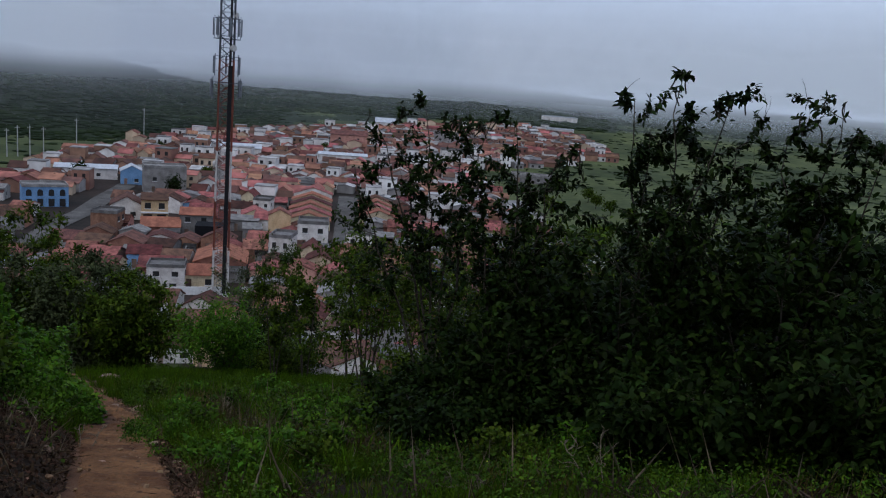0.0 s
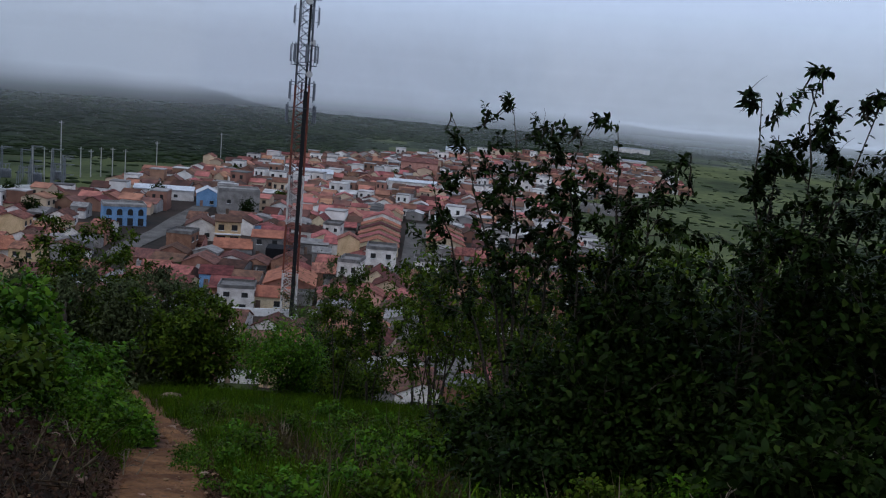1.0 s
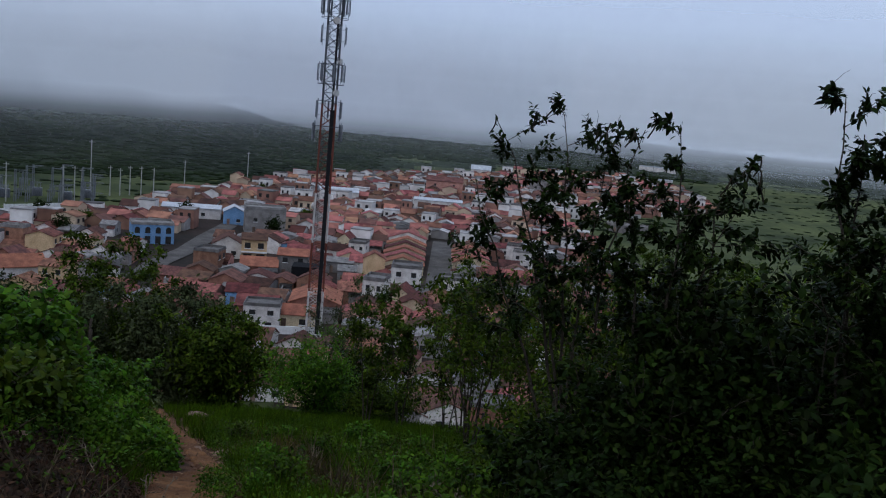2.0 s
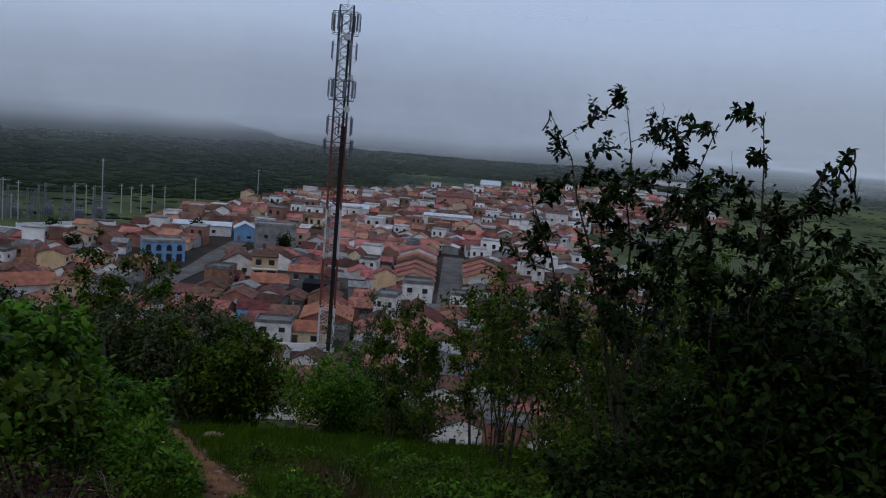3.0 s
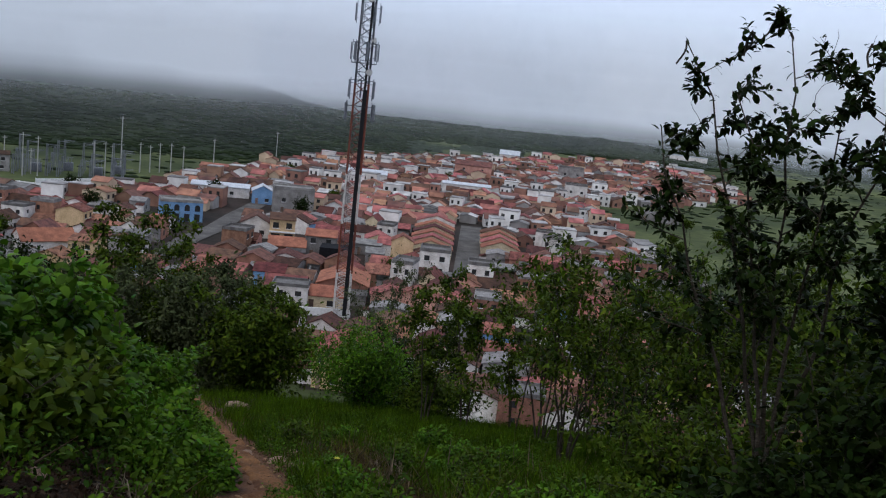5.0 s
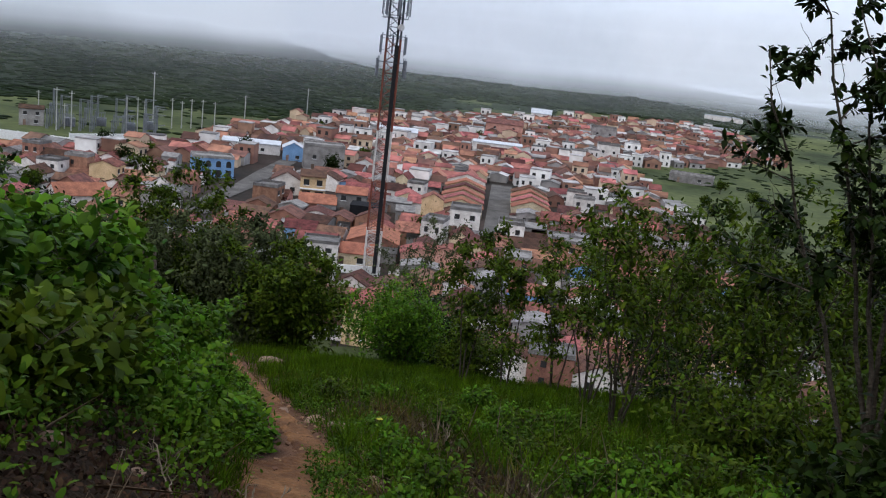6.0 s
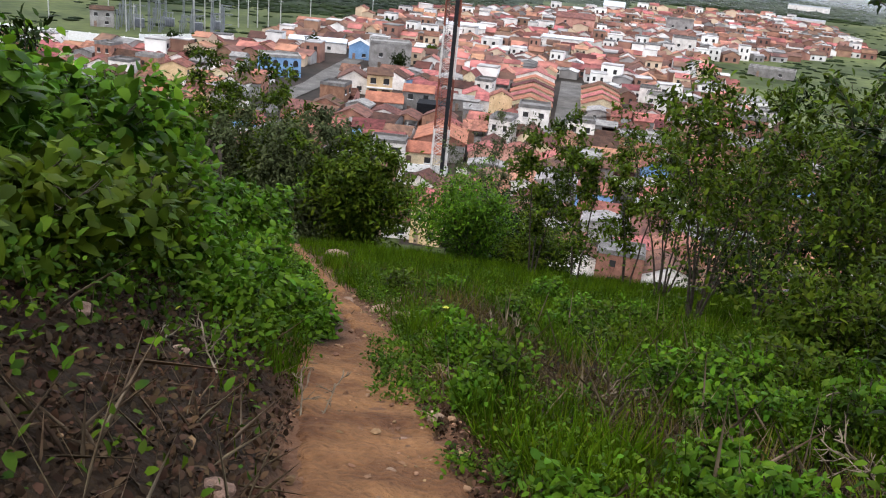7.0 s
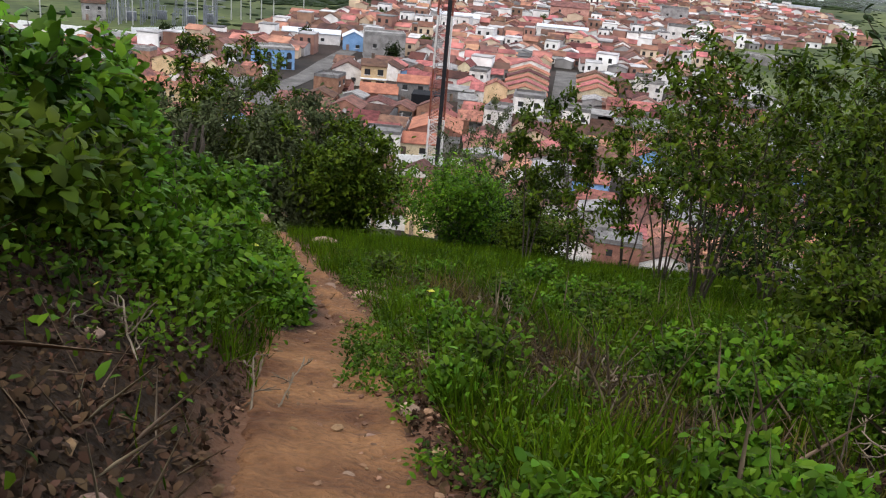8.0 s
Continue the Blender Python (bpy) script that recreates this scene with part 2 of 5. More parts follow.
def far_ground(r, bearing):
    """Height of the valley floor and the hills behind it; bearing in degrees, to the left of straight ahead."""
    z = -40 + 0.03 * min(max(r - 350, 0), 400)
    left = smooth(-2, 30, bearing)
    z -= left * 0.02 * min(max(r - 350, 0), 400)
    # a wooded spur on the left that falls towards the middle, and a longer hill behind it
    crest = 44 * smooth(16.5, 31, bearing) - 14 * smooth(33, 46, bearing) + 2.5 * math.sin(bearing * 0.9) * smooth(20, 30, bearing)
    z += crest * smooth(440, 820, r) * (1 - 0.5 * smooth(900, 1200, r))
    z += (30 * smooth(-8, 2, bearing) + (28 + 4 * math.sin(bearing * 0.31 + 1)) * smooth(5, 17, bearing)) * smooth(800, 1500, r)
    return z


def ground(x, y):
    px = path_x(y)
    slope = 0.88 - 0.35 * y
    if y > 25:
        slope -= 0.2 * (y - 25) * smooth(25, 30, y)
    side = x - px
    near = 1 - smooth(22, 40, y)
    if side > 0.35:
        slope += near * 0.17 * 6 * (1 - math.exp(-(side - 0.35) / 6))
    elif side < -0.4:
        bank = smooth(0, 6, y) * (1 - 0.75 * smooth(11, 19, y))
        d = -0.4 - side
        slope += near * bank * (0.75 * (1 - math.exp(-d / 0.9)) + 0.1 * min(d, 12))
    r = math.hypot(x, y)
    n = noise.noise((x * 0.8, y * 0.8, 3.1)) * 0.07 + noise.noise((x * 0.13, y * 0.13, 9.0)) * 0.25 * smooth(10, 40, r)
    bearing = math.degrees(math.atan2(-x, y))
    if y > 40 and r > 45:
        low = far_ground(r, bearing) + noise.noise((x * 0.02, y * 0.02, 5.0)) * 0.4 * smooth(700, 800, r)
        if slope < low + 3:
            k = smooth(-3, 3, slope - low)
            return low * (1 - k) + (slope + n * 2) * k if slope > low - 3 else low
        return slope + n * 2
    if y < -5:
        slope = 0.88 + 0.35 * 5 + (-(y + 5)) * 0.3
        slope = min(slope, 60)
    return max(slope + n, -40)


TOWN = [(28, 108), (-60, 114), (-115, 138), (-150, 152), (-190, 188), (-200, 222), (-160, 230), (-158, 240), (-165, 290), (-172, 345), (-165, 470), (-132, 532), (-75, 606), (15, 690), (62, 640), (70, 500), (40, 462), (-12, 398), (8, 300), (28, 200)]
ROAD = [(-98, 178), (-104, 200), (-107, 222), (-113, 247), (-118, 272), (-121, 286)]


def inside(x, y):
    hit = False
    for (x0, y0), (x1, y1) in zip(TOWN, TOWN[1:] + TOWN[:1]):
        if (y0 > y) != (y1 > y) and x < x0 + (x1 - x0) * (y - y0) / (y1 - y0):
            hit = not hit
    return hit


LEFT_EDGE = ((-5, 6, 9.3, 10.0, 10.5, 11, 12.6, 15, 18, 24), (0.33, 0.28, 0.4, 0.42, 0.1, -0.06, 0.08, 0.16, 0.13, 0.1))
RIGHT_EDGE = ((-5, 6, 9.3, 10.0, 11, 12.6, 15, 18, 24), (0.4, 0.4, 0.42, 0.46, 0.5, 0.24, 0.2, 0.15, 0.1))


def trodden(x, y):
    """How far the ground is worn bare: 1 on the path, fading out beside it."""
    side = x - path_x(y)
    edge = float(np.interp(y, *(RIGHT_EDGE if side > 0 else LEFT_EDGE)))
    return 1 - smooth(0.0, 0.55 if side > 0 else 0.3, abs(side) - edge + 0.22 * noise.noise((x * 2.2, y * 2.2, 7)))


def ground_sheet():
    """One sheet, on rings round the hillside, fine near the path and coarse far away."""
    angles = list(np.linspace(-52, 62, 300)) + list(np.linspace(62, 308, 60))[1:-1]
    radii = list(np.concatenate([np.linspace(0.2, 30, 130), np.geomspace(30.6, 130, 50)[1:], np.geomspace(133, 4600, 70)]))
    verts, faces = [], []
    n = len(angles)
    for r in radii:
        for a in angles:
            t = radians(a)
            x, y = -r * math.sin(t), r * math.cos(t)
            verts.append((x, y, ground(x, y)))
    for i in range(len(radii) - 1):
        for j in range(n):
            k = (j + 1) % n
            faces.append((i * n + j, (i + 1) * n + j, (i + 1) * n + k, i * n + k))
    verts.append((0, 0, ground(0, 0)))
    faces += [(len(verts) - 1, j, (j + 1) % n) for j in range(n)]
    me = mesh_of("ground", verts, faces, M_soil)
    for mat in (M_field, M_yard, M_woodland, M_scree):
        me.materials.append(mat)
    flags = []
    for f in faces:
        x, y, z = verts[f[0]]
        r, b = math.hypot(x, y), math.degrees(math.atan2(-x, y))
        wob = noise.noise((x * 0.01, y * 0.01, 0)) * 60
        if r < 108:
            flags.append(0 if r < 40 else 4 if r > 88 and b < 40 else 3)
        elif inside(x, y):
            flags.append(2)
        else:
            flags.append(3 if (b > 13 and r + wob * 0.5 > 440) or (r + wob * 4 > 700 and b > -8) or r + wob * 6 > 900 else 1)
    me.polygons.foreach_set("material_index", flags)
    me.polygons.foreach_set("use_smooth", [True] * len(faces))
    worn = me.attributes.new("trodden", "FLOAT", "POINT")
    worn.data.foreach_set("value", [trodden(v[0], v[1]) if v[1] < 30 and abs(v[0]) < 20 else 0.0 for v in verts])
    ob = new("ground", me)
    return tagged(ob, "brown soil hillside falling to a green valley floor", "ground", kind="structure")


ground_sheet()


def dirt_path():
    """Trodden crown of the path, with broken edges that sink into the soil beside it."""
    verts, faces = [], []
    ys = np.linspace(-5, 24, 620)
    across = 20
    for y in ys:
        px = path_x(y)
        lw, rw = float(np.interp(y, *LEFT_EDGE)) + 0.14, float(np.interp(y, *RIGHT_EDGE)) + 0.16
        for k in range(across + 1):
            f = k / across
            x = px - lw + (lw + rw) * f
            edge = min(f * (lw + rw), (1 - f) * (lw + rw))
            rough = 0.035 * noise.noise((x * 3, y * 3, 2)) + 0.02 * noise.noise((x * 9, y * 7, 5)) + 0.008 * noise.noise((x * 28, y * 28, 1))
            tread = -0.03 * smooth(0.12, 0.4, edge)
            z = ground(x, y) + 0.035 - 0.11 * (1 - smooth(0.0, 0.2, edge)) + rough + tread * 0.5 + 0.05 * noise.noise((x * 4, y * 3, 12)) * (1 - smooth(0.1, 0.3, edge))
            verts.append((x, y, z))
    n = across + 1
    for i in range(len(ys) - 1):
        for k in range(across):
            a = i * n + k
            faces.append((a, a + 1, a + n + 1, a + n))
    me = mesh_of("dirt_path", verts, faces, M_dirt)
    me.polygons.foreach_set("use_smooth", [True] * len(faces))
    tagged(new("dirt_path", me), "narrow reddish dirt footpath worn into the grassy slope", "path", kind="structure")


dirt_path()


# ---- foliage ----
def tube(verts, faces, pts, r0, r1, sides=5):
    start = len(verts)
    n = len(pts)
    for i, p in enumerate(pts):
        d = (pts[min(i + 1, n - 1)] - pts[max(i - 1, 0)])
        q = d.to_track_quat("Z", "X").to_matrix()
        r = r0 + (r1 - r0) * i / (n - 1)
        for k in range(sides):
            a = 2 * math.pi * k / sides
            verts.append(p + q @ Vector((r * math.cos(a), r * math.sin(a), 0)))
    for i in range(n - 1):
        for k in range(sides):
            a, b = start + i * sides + k, start + i * sides + (k + 1) % sides
            faces.append((a, b, b + sides, a + sides))


def leaf_mesh(name, pts, dirs, sizes, mat, rng, slim=0.42, shape=4):
    """Many small arched oval leaves, or plain blades."""
    n = len(pts)
    dirs = dirs / np.maximum(np.linalg.norm(dirs, axis=1, keepdims=True), 1e-6)
    side = np.cross(dirs, rng.normal(0, 1, (n, 3)) * (0.45, 0.45, 0.2) + (0, 0, 1))
    side /= np.maximum(np.linalg.norm(side, axis=1, keepdims=True), 1e-6)
    up = np.cross(side, dirs)
    L = sizes[:, None]
    fold = min(0.06, 0.15 * slim)
    sag = up * (-0.12 * L)
    bow = up * (fold * L)
    l1 = pts + dirs * L * 0.28 + side * L * slim * 0.46 + bow
    r1 = pts + dirs * L * 0.28 - side * L * slim * 0.46 + bow
    l2 = pts + dirs * L * 0.68 + side * L * slim * 0.4 + bow * 0.5
    r2 = pts + dirs * L * 0.68 - side * L * slim * 0.4 + bow * 0.5
    tip = pts + dirs * L + sag
    verts = np.stack([pts, l1, l2, tip, r2, r1], axis=1).reshape(-1, 3)
    f = np.array([[0, 1, 5], [1, 2, 4], [1, 4, 5], [2, 3, 4]]) if shape == 4 else np.array([[0, 1, 3], [0, 3, 5]])
    faces = (np.arange(n)[:, None, None] * 6 + f[None]).reshape(-1, 3)
    me = bpy.data.meshes.new(name)
    nv, nf = len(verts), len(faces)
    me.vertices.add(nv)
    me.vertices.foreach_set("co", verts.astype(np.float32).ravel())
    me.loops.add(nf * 3)
    me.loops.foreach_set("vertex_index", faces.astype(np.int32).ravel())
    me.polygons.add(nf)
    me.polygons.foreach_set("loop_start", np.arange(0, nf * 3, 3, dtype=np.int32))
    me.update(calc_edges=True)
    me.materials.append(mat)
    return me


def grow(rng, height, spread, stems, lean=(0, 0), low=0.25, twigs=7, wild=1.0, flat=0.0, bare_tips=0, limbs=()):
    """Stems, branches and twigs of a shrub or small tree, as polylines with their radii."""
    lines, tips = [], []
    stems = len(limbs) or stems
    for s in range(stems):
        a = 2 * math.pi * (s + rng.uniform(-0.3, 0.3)) / stems
        out = spread * rng.uniform(0.25, 0.85) if stems > 1 else spread * 0.15
        h = height * rng.uniform(0.72, 1.0)
        p = Vector((0.06 * math.cos(a), 0.06 * math.sin(a), -0.1))
        goal = Vector(limbs[s]) if limbs else Vector((out * math.cos(a) + lean[0], out * math.sin(a) + lean[1], h))
        pts = []
        steps = 9
        for i in range(steps + 1):
            t = i / steps
            w = Vector((rng.normal(0, 0.04), rng.normal(0, 0.04), 0)) * height * 0.3 * wild * t
            pts.append(Vector((p.x + (goal.x - p.x) * t ** 1.25, p.y + (goal.y - p.y) * t ** 1.25, p.z + (goal.z - p.z) * t ** 0.9)) + w)
        r0 = 0.005 * height + 0.004
        lines.append((pts, r0, 0.004))
        tips.append(pts[-5:] if limbs else pts[-4:])
        for b in range(twigs):
            t = low + (1 - low) * (b + rng.uniform(0, 1)) / twigs
            k = min(int(t * steps), steps - 1)
            o = pts[k].lerp(pts[k + 1], t * steps - k)
            ba = rng.uniform(0, 2 * math.pi)
            bl = spread * rng.uniform(0.3, 0.75) * (1.15 - 0.6 * t)
            rise = rng.uniform(0.15, 0.9) * (1 - flat)
            bp = [o]
            d = Vector((math.cos(ba), math.sin(ba), rise)).normalized()
            for i in range(5):
                d = (d + Vector((rng.normal(0, 0.14), rng.normal(0, 0.14), rng.normal(0.02, 0.14))) * wild).normalized()
                bp.append(bp[-1] + d * bl / 5)
            lines.append((bp, r0 * 0.45 * (1.1 - t) + 0.003, 0.0025))
            tips.append(bp[1:])
            for c in range(3):
                q = rng.integers(1, 5)
                d2 = (d + Vector((rng.normal(0, 0.7), rng.normal(0, 0.7), rng.normal(0.25, 0.4)))).normalized()
                tp = [bp[q]]
                for i in range(3):
                    tp.append(tp[-1] + (d2 + Vector((rng.normal(0, 0.2), rng.normal(0, 0.2), rng.normal(0, 0.2)))) * bl * 0.16)
                lines.append((tp, 0.004, 0.002))
                tips.append(tp)
    for k in range(bare_tips):
        o = tips[rng.integers(0, len(tips))][-1]
        d = Vector((rng.normal(0, 0.35), rng.normal(0, 0.35), 1)).normalized()
        q = [o]
        for i in range(4):
            d = (d + Vector((rng.normal(0, 0.2), rng.normal(0, 0.2), 0))).normalized()
            q.append(q[-1] + d * 0.055)
        lines.append((q, 0.003, 0.0015))
    return lines, tips


def shrub(name, label, base, height, spread, stems, leaves, leaf, mat, seed, lean=(0, 0), low=0.25, twigs=7, category="shrub", droop=0.3, pods=0, jitter=1.0, wild=1.0, group="", slim=0.42, fill=0.0, flat=0.0, bare_tips=0, limbs=()):
    rng = np.random.default_rng(seed)
    x, y = base
    root = thing(name, label, category, pose(x, y, ground(x, y)), group)
    lines, tips = grow(rng, height, spread, stems, lean, low, twigs, wild, flat, bare_tips, limbs)
    v, f = [], []
    for pts, r0, r1 in lines:
        tube(v, f, pts, r0, r1, 5 if r0 > 0.012 else 3)
    me = mesh_of("trunk", v, f, M_bark)
    me.polygons.foreach_set("use_smooth", [True] * len(f))
    part("trunk", me, None, root)
    segs = np.array([[tuple(a), tuple(b)] for t in tips for a, b in zip(t, t[1:])])
    pick = rng.integers(0, len(segs), leaves)
    u = rng.uniform(0, 1, (leaves, 1))
    a, b = segs[pick, 0], segs[pick, 1]
    pts = a + (b - a) * u + rng.normal(0, leaf * 0.55 * jitter, (leaves, 3))
    d = (b - a) / np.maximum(np.linalg.norm(b - a, axis=1, keepdims=True), 1e-6)
    dirs = d * 0.6 + rng.normal(0, 0.6, (leaves, 3)) + np.array((0, 0, -droop))
    if fill:
        n = int(leaves * fill)
        balls = rng.normal(0, 1, (26, 3))
        balls /= np.linalg.norm(balls, axis=1, keepdims=True)
        balls = balls * rng.uniform(0.35, 0.85, (26, 1)) * (spread, spread, height * 0.45) + (lean[0] * 0.5, lean[1] * 0.5, height * 0.52)
        pts[:n] = balls[rng.integers(0, 26, n)] + rng.normal(0, 1, (n, 3)) * (spread * 0.16, spread * 0.16, height * 0.09)
    keep = pts[:, 2] > 0.02
    sizes = leaf * rng.uniform(0.55, 1.25, leaves)
    part("crown", leaf_mesh("crown", pts[keep], dirs[keep], sizes[keep], mat, rng, slim), None, root)
    if pods:
        bm = bmesh.new()
        prof = [Vector((0.02 * math.sin(i * 0.5), 0, -0.022 * i)) for i in range(9)]
        for p, q in zip(prof, prof[1:]):
            beam(bm, p, q, 0.0075, 5)
        pm = bpy.data.meshes.new("seed_pod")
        bm.to_mesh(pm)
        bm.free()
        pm.materials.append(M_pod)
        high = sorted(range(len(tips)), key=lambda i: -tips[i][-1].z)[:pods * 2]
        for i in range(pods):
            o = new("seed_pod", pm)
            o.parent = root
            t = tips[high[rng.integers(0, len(high))]][-1]
            o.matrix_basis = pose(t.x, t.y, t.z, rng.uniform(-25, 25), rng.uniform(-25, 25), rng.uniform(0, 360))
    return root


# tall leggy shrubs with hanging pods, beside the path
LEGGY = "tall leggy shrub with shade-darkened leaves and hanging seed pods"
for i, (x, y, w, n, limbs) in enumerate((
    (0.85, 9.65, 1.15, 5200, ((-0.92, 0.22, 3.72), (-0.34, -0.05, 3.8), (0.4, -0.25, 3.72), (-1.15, -0.05, 3.1), (0.1, 0.1, 3.35), (-0.62, 0.1, 3.4))),
    (1.6, 9.0, 1.05, 5000, ((-0.05, 0.0, 3.55), (0.32, -0.1, 3.15), (0.45, -0.2, 2.85), (-0.45, 0.1, 3.0), (0.05, 0.2, 2.8))),
    (2.95, 8.1, 1.1, 5600, ((-0.35, 0.05, 3.45), (0.1, 0.0, 3.75), (0.5, -0.1, 3.55), (-0.15, 0.2, 3.2), (0.25, -0.2, 3.0), (0.75, 0.0, 3.1))),
    (4.2, 7.7, 1.1, 5200, ((-0.3, 0.0, 3.0), (0.2, 0.1, 3.35), (0.6, 0.0, 3.0), (0.0, -0.2, 2.6))),
)):
    shrub("shrub", LEGGY, (x, y), 3.7, w, 6, n, 0.074, M_leaf_shade, 11 + i, low=0.42, twigs=9, pods=9, droop=0.35, slim=0.5, jitter=0.35, wild=1.1, flat=0.1, bare_tips=26, limbs=limbs)
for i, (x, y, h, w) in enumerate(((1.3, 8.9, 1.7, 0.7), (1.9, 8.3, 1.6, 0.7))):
    shrub("shrub", "leafy shade-darkened undergrowth beneath taller shrubs", (x, y), h, w, 6, 3800, 0.09, M_leaf_shade, 40 + i, low=0.0, fill=0.5, slim=0.5)
BROAD = "broad shade-darkened leafy shrub standing in rough grass"
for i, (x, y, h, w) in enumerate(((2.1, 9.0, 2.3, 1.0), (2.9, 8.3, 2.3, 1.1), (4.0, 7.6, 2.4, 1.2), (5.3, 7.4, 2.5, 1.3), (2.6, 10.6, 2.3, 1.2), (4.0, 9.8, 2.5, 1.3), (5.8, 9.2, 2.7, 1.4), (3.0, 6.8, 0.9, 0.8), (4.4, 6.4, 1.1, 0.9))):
    shrub("shrub", BROAD, (x, y), h, w, 6, 6000, 0.1, M_leaf_shade, 60 + i, low=0.03, fill=0.5, slim=0.5)

# thicket along the brow of the slope
TWIGGY = "twiggy shrub with mid-green leaves at the brow"
for i, (x, y, h, w, n) in enumerate(((-0.7, 15.4, 3.4, 1.4, 8000), (1.0, 14.8, 3.5, 1.5, 8000), (2.6, 13.6, 3.4, 1.5, 8000), (0.3, 17.5, 3.4, 1.6, 8000), (-1.2, 18.5, 3.2, 1.4, 6500), (2.6, 17.0, 3.8, 1.7, 8000), (4.6, 14.0, 3.6, 1.7, 8000), (5.4, 17.5, 4.0, 1.9, 8000), (-0.4, 21.5, 3.6, 1.7, 6500), (7.2, 15.5, 4.0, 1.9, 7000))):
    shrub("shrub", TWIGGY, (x, y), h, w, 6, int(n * (0.66 if x > 0.5 else 0.52)), 0.1, M_leaf_mid, 90 + i, low=0.22 if x > 0.5 else 0.45, fill=0.26 if x > 0.5 else 0.15, wild=1.3)
for i, (x, y, h) in enumerate(((1.2, 11.4, 1.1), (2.3, 11.2, 1.2), (0.5, 12.8, 0.9))):
    shrub("bush", "leafy mid-green bush growing among the grass", (x, y), h, 0.9, 7, 4500, 0.085, M_leaf_mid, 110 + i, low=0.0, category="bush", fill=0.5)
for i, (x, y, h) in enumerate(((-2.9, 20.2, 3.6), (-3.9, 21.0, 3.3), (-2.0, 21.6, 3.4))):
    shrub("small_tree", "slender open small tree at the brow", (x, y), h, 1.1, 3, 2600, 0.12, M_leaf_mid, 25 + 100 * i, low=0.3, category="tree")
shrub("bush", "dense rounded green bush at the brow", (-6.1, 24.0), 2.3, 1.55, 9, 13000, 0.1, M_leaf_bright, 26, low=0.0, category="bush", fill=0.65)
shrub("bush", "low leafy bush beneath the slender trees", (-4.0, 23.4), 1.5, 1.2, 8, 6000, 0.1, M_leaf_mid, 126, low=0.0, category="bush", fill=0.6)
DOME = "dense green round-headed tree below the brow"
for i, (x, y, h, w, n) in enumerate(((-13.0, 29.5, 5.3, 2.5, 16000), (-15.2, 30.0, 4.9, 2.0, 12000), (-10.9, 28.3, 4.0, 2.2, 13000), (-16.6, 28.0, 3.8, 1.8, 9000), (-19.0, 29.5, 4.6, 2.0, 9000), (-22.0, 31.0, 5.0, 2.2, 9000))):
    shrub("tree", DOME, (x, y), h, w, 7, n, 0.19, M_leaf_olive if i in (0, 3) else M_leaf_shade if i > 3 else M_leaf_mid, 130 + i, low=0.08, category="tree", fill=0.4)
shrub("tree", "open green tree with bare lower limbs", (-17.6, 31.5), 7.7, 2.3, 4, 7000, 0.2, M_leaf_mid, 28, low=0.5, category="tree", fill=0.4)
shrub("tree", "open dark tree with bare lower limbs", (-16.4, 33.5), 7.8, 1.4, 3, 4500, 0.18, M_leaf_mid, 128, low=0.55, category="tree", fill=0.3)
shrub("tree", "thin grey-green feathery tree below the brow", (-9.8, 40.0), 11.0, 2.1, 5, 7500, 0.14, M_leaf_olive, 29, low=0.45, category="tree", fill=0.3)
FILL = "scrubby tree with shade-darkened leaves on the falling slope"
for i, (x, y, h, w) in enumerate(((-6.5, 33.0, 5.0, 2.2), (2.5, 24.0, 4.6, 2.2), (1.0, 32.0, 5.0, 2.6), (4.5, 20.0, 3.6, 2.0), (6.0, 22.0, 5.0, 2.4), (-8.6, 36.0, 5.0, 2.2), (9.0, 19.0, 5.0, 2.4), (9.0, 27.0, 5.5, 2.6), (13.0, 22.0, 6.0, 2.8), (-25.0, 34.0, 6.0, 2.6))):
    shrub("tree", FILL, (x, y), h, w, 6, 7000, 0.18, M_leaf_shade, 150 + i, low=0.15, category="tree", fill=0.45)
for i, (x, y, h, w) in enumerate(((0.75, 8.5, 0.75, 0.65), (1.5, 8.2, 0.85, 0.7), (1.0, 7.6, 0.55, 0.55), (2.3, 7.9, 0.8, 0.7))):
    shrub("bush", "dense shade-darkened green leafy bush in the grass", (x, y), h, w, 8, 5200, 0.075, M_leaf_shade, 230 + i, low=0.0, category="bush", fill=0.4, slim=0.55)
# the bank beside the path
for i, (x, y, h) in enumerate(((-5.3, 9.0, 1.15), (-5.8, 9.5, 1.25), (-4.9, 8.3, 1.0), (-6.6, 10.2, 1.2), (-4.5, 7.7, 0.9))):
    shrub("weed_stalk", "thin upright weed stalk with dark narrow leaves", (x, y), h, 0.22, 3, 420, 0.085, M_leaf_shade, 190 + i, low=0.35, twigs=5, category="weed", slim=0.3)
LUSH = "dense bright green leafy bush on the bank"
for i, (x, y, h, w) in enumerate(((-4.6, 8.4, 0.8, 0.75), (-5.2, 9.6, 0.85, 0.9), (-6.4, 11.2, 0.8, 1.0), (-4.2, 7.2, 0.55, 0.6), (-7.8, 13.0, 0.8, 1.1), (-5.9, 8.2, 0.8, 0.9), (-5.3, 11.6, 0.55, 0.7), (-6.6, 14.0, 0.6, 0.8), (-8.8, 16.5, 0.7, 1.0), (-7.4, 10.0, 0.85, 1.1), (-5.0, 6.9, 0.65, 0.7), (-9.3, 11.5, 0.9, 1.2), (-5.3, 7.6, 0.85, 0.75))):
    near = y < 10
    shrub("bush", LUSH, (x, y), h, w, 9, 4600 if near else 5200, 0.105 if near else 0.09, M_leaf_bright, 170 + i, low=0.0, category="bush", fill=0.35, slim=0.64 if near else 0.6, droop=0.45)
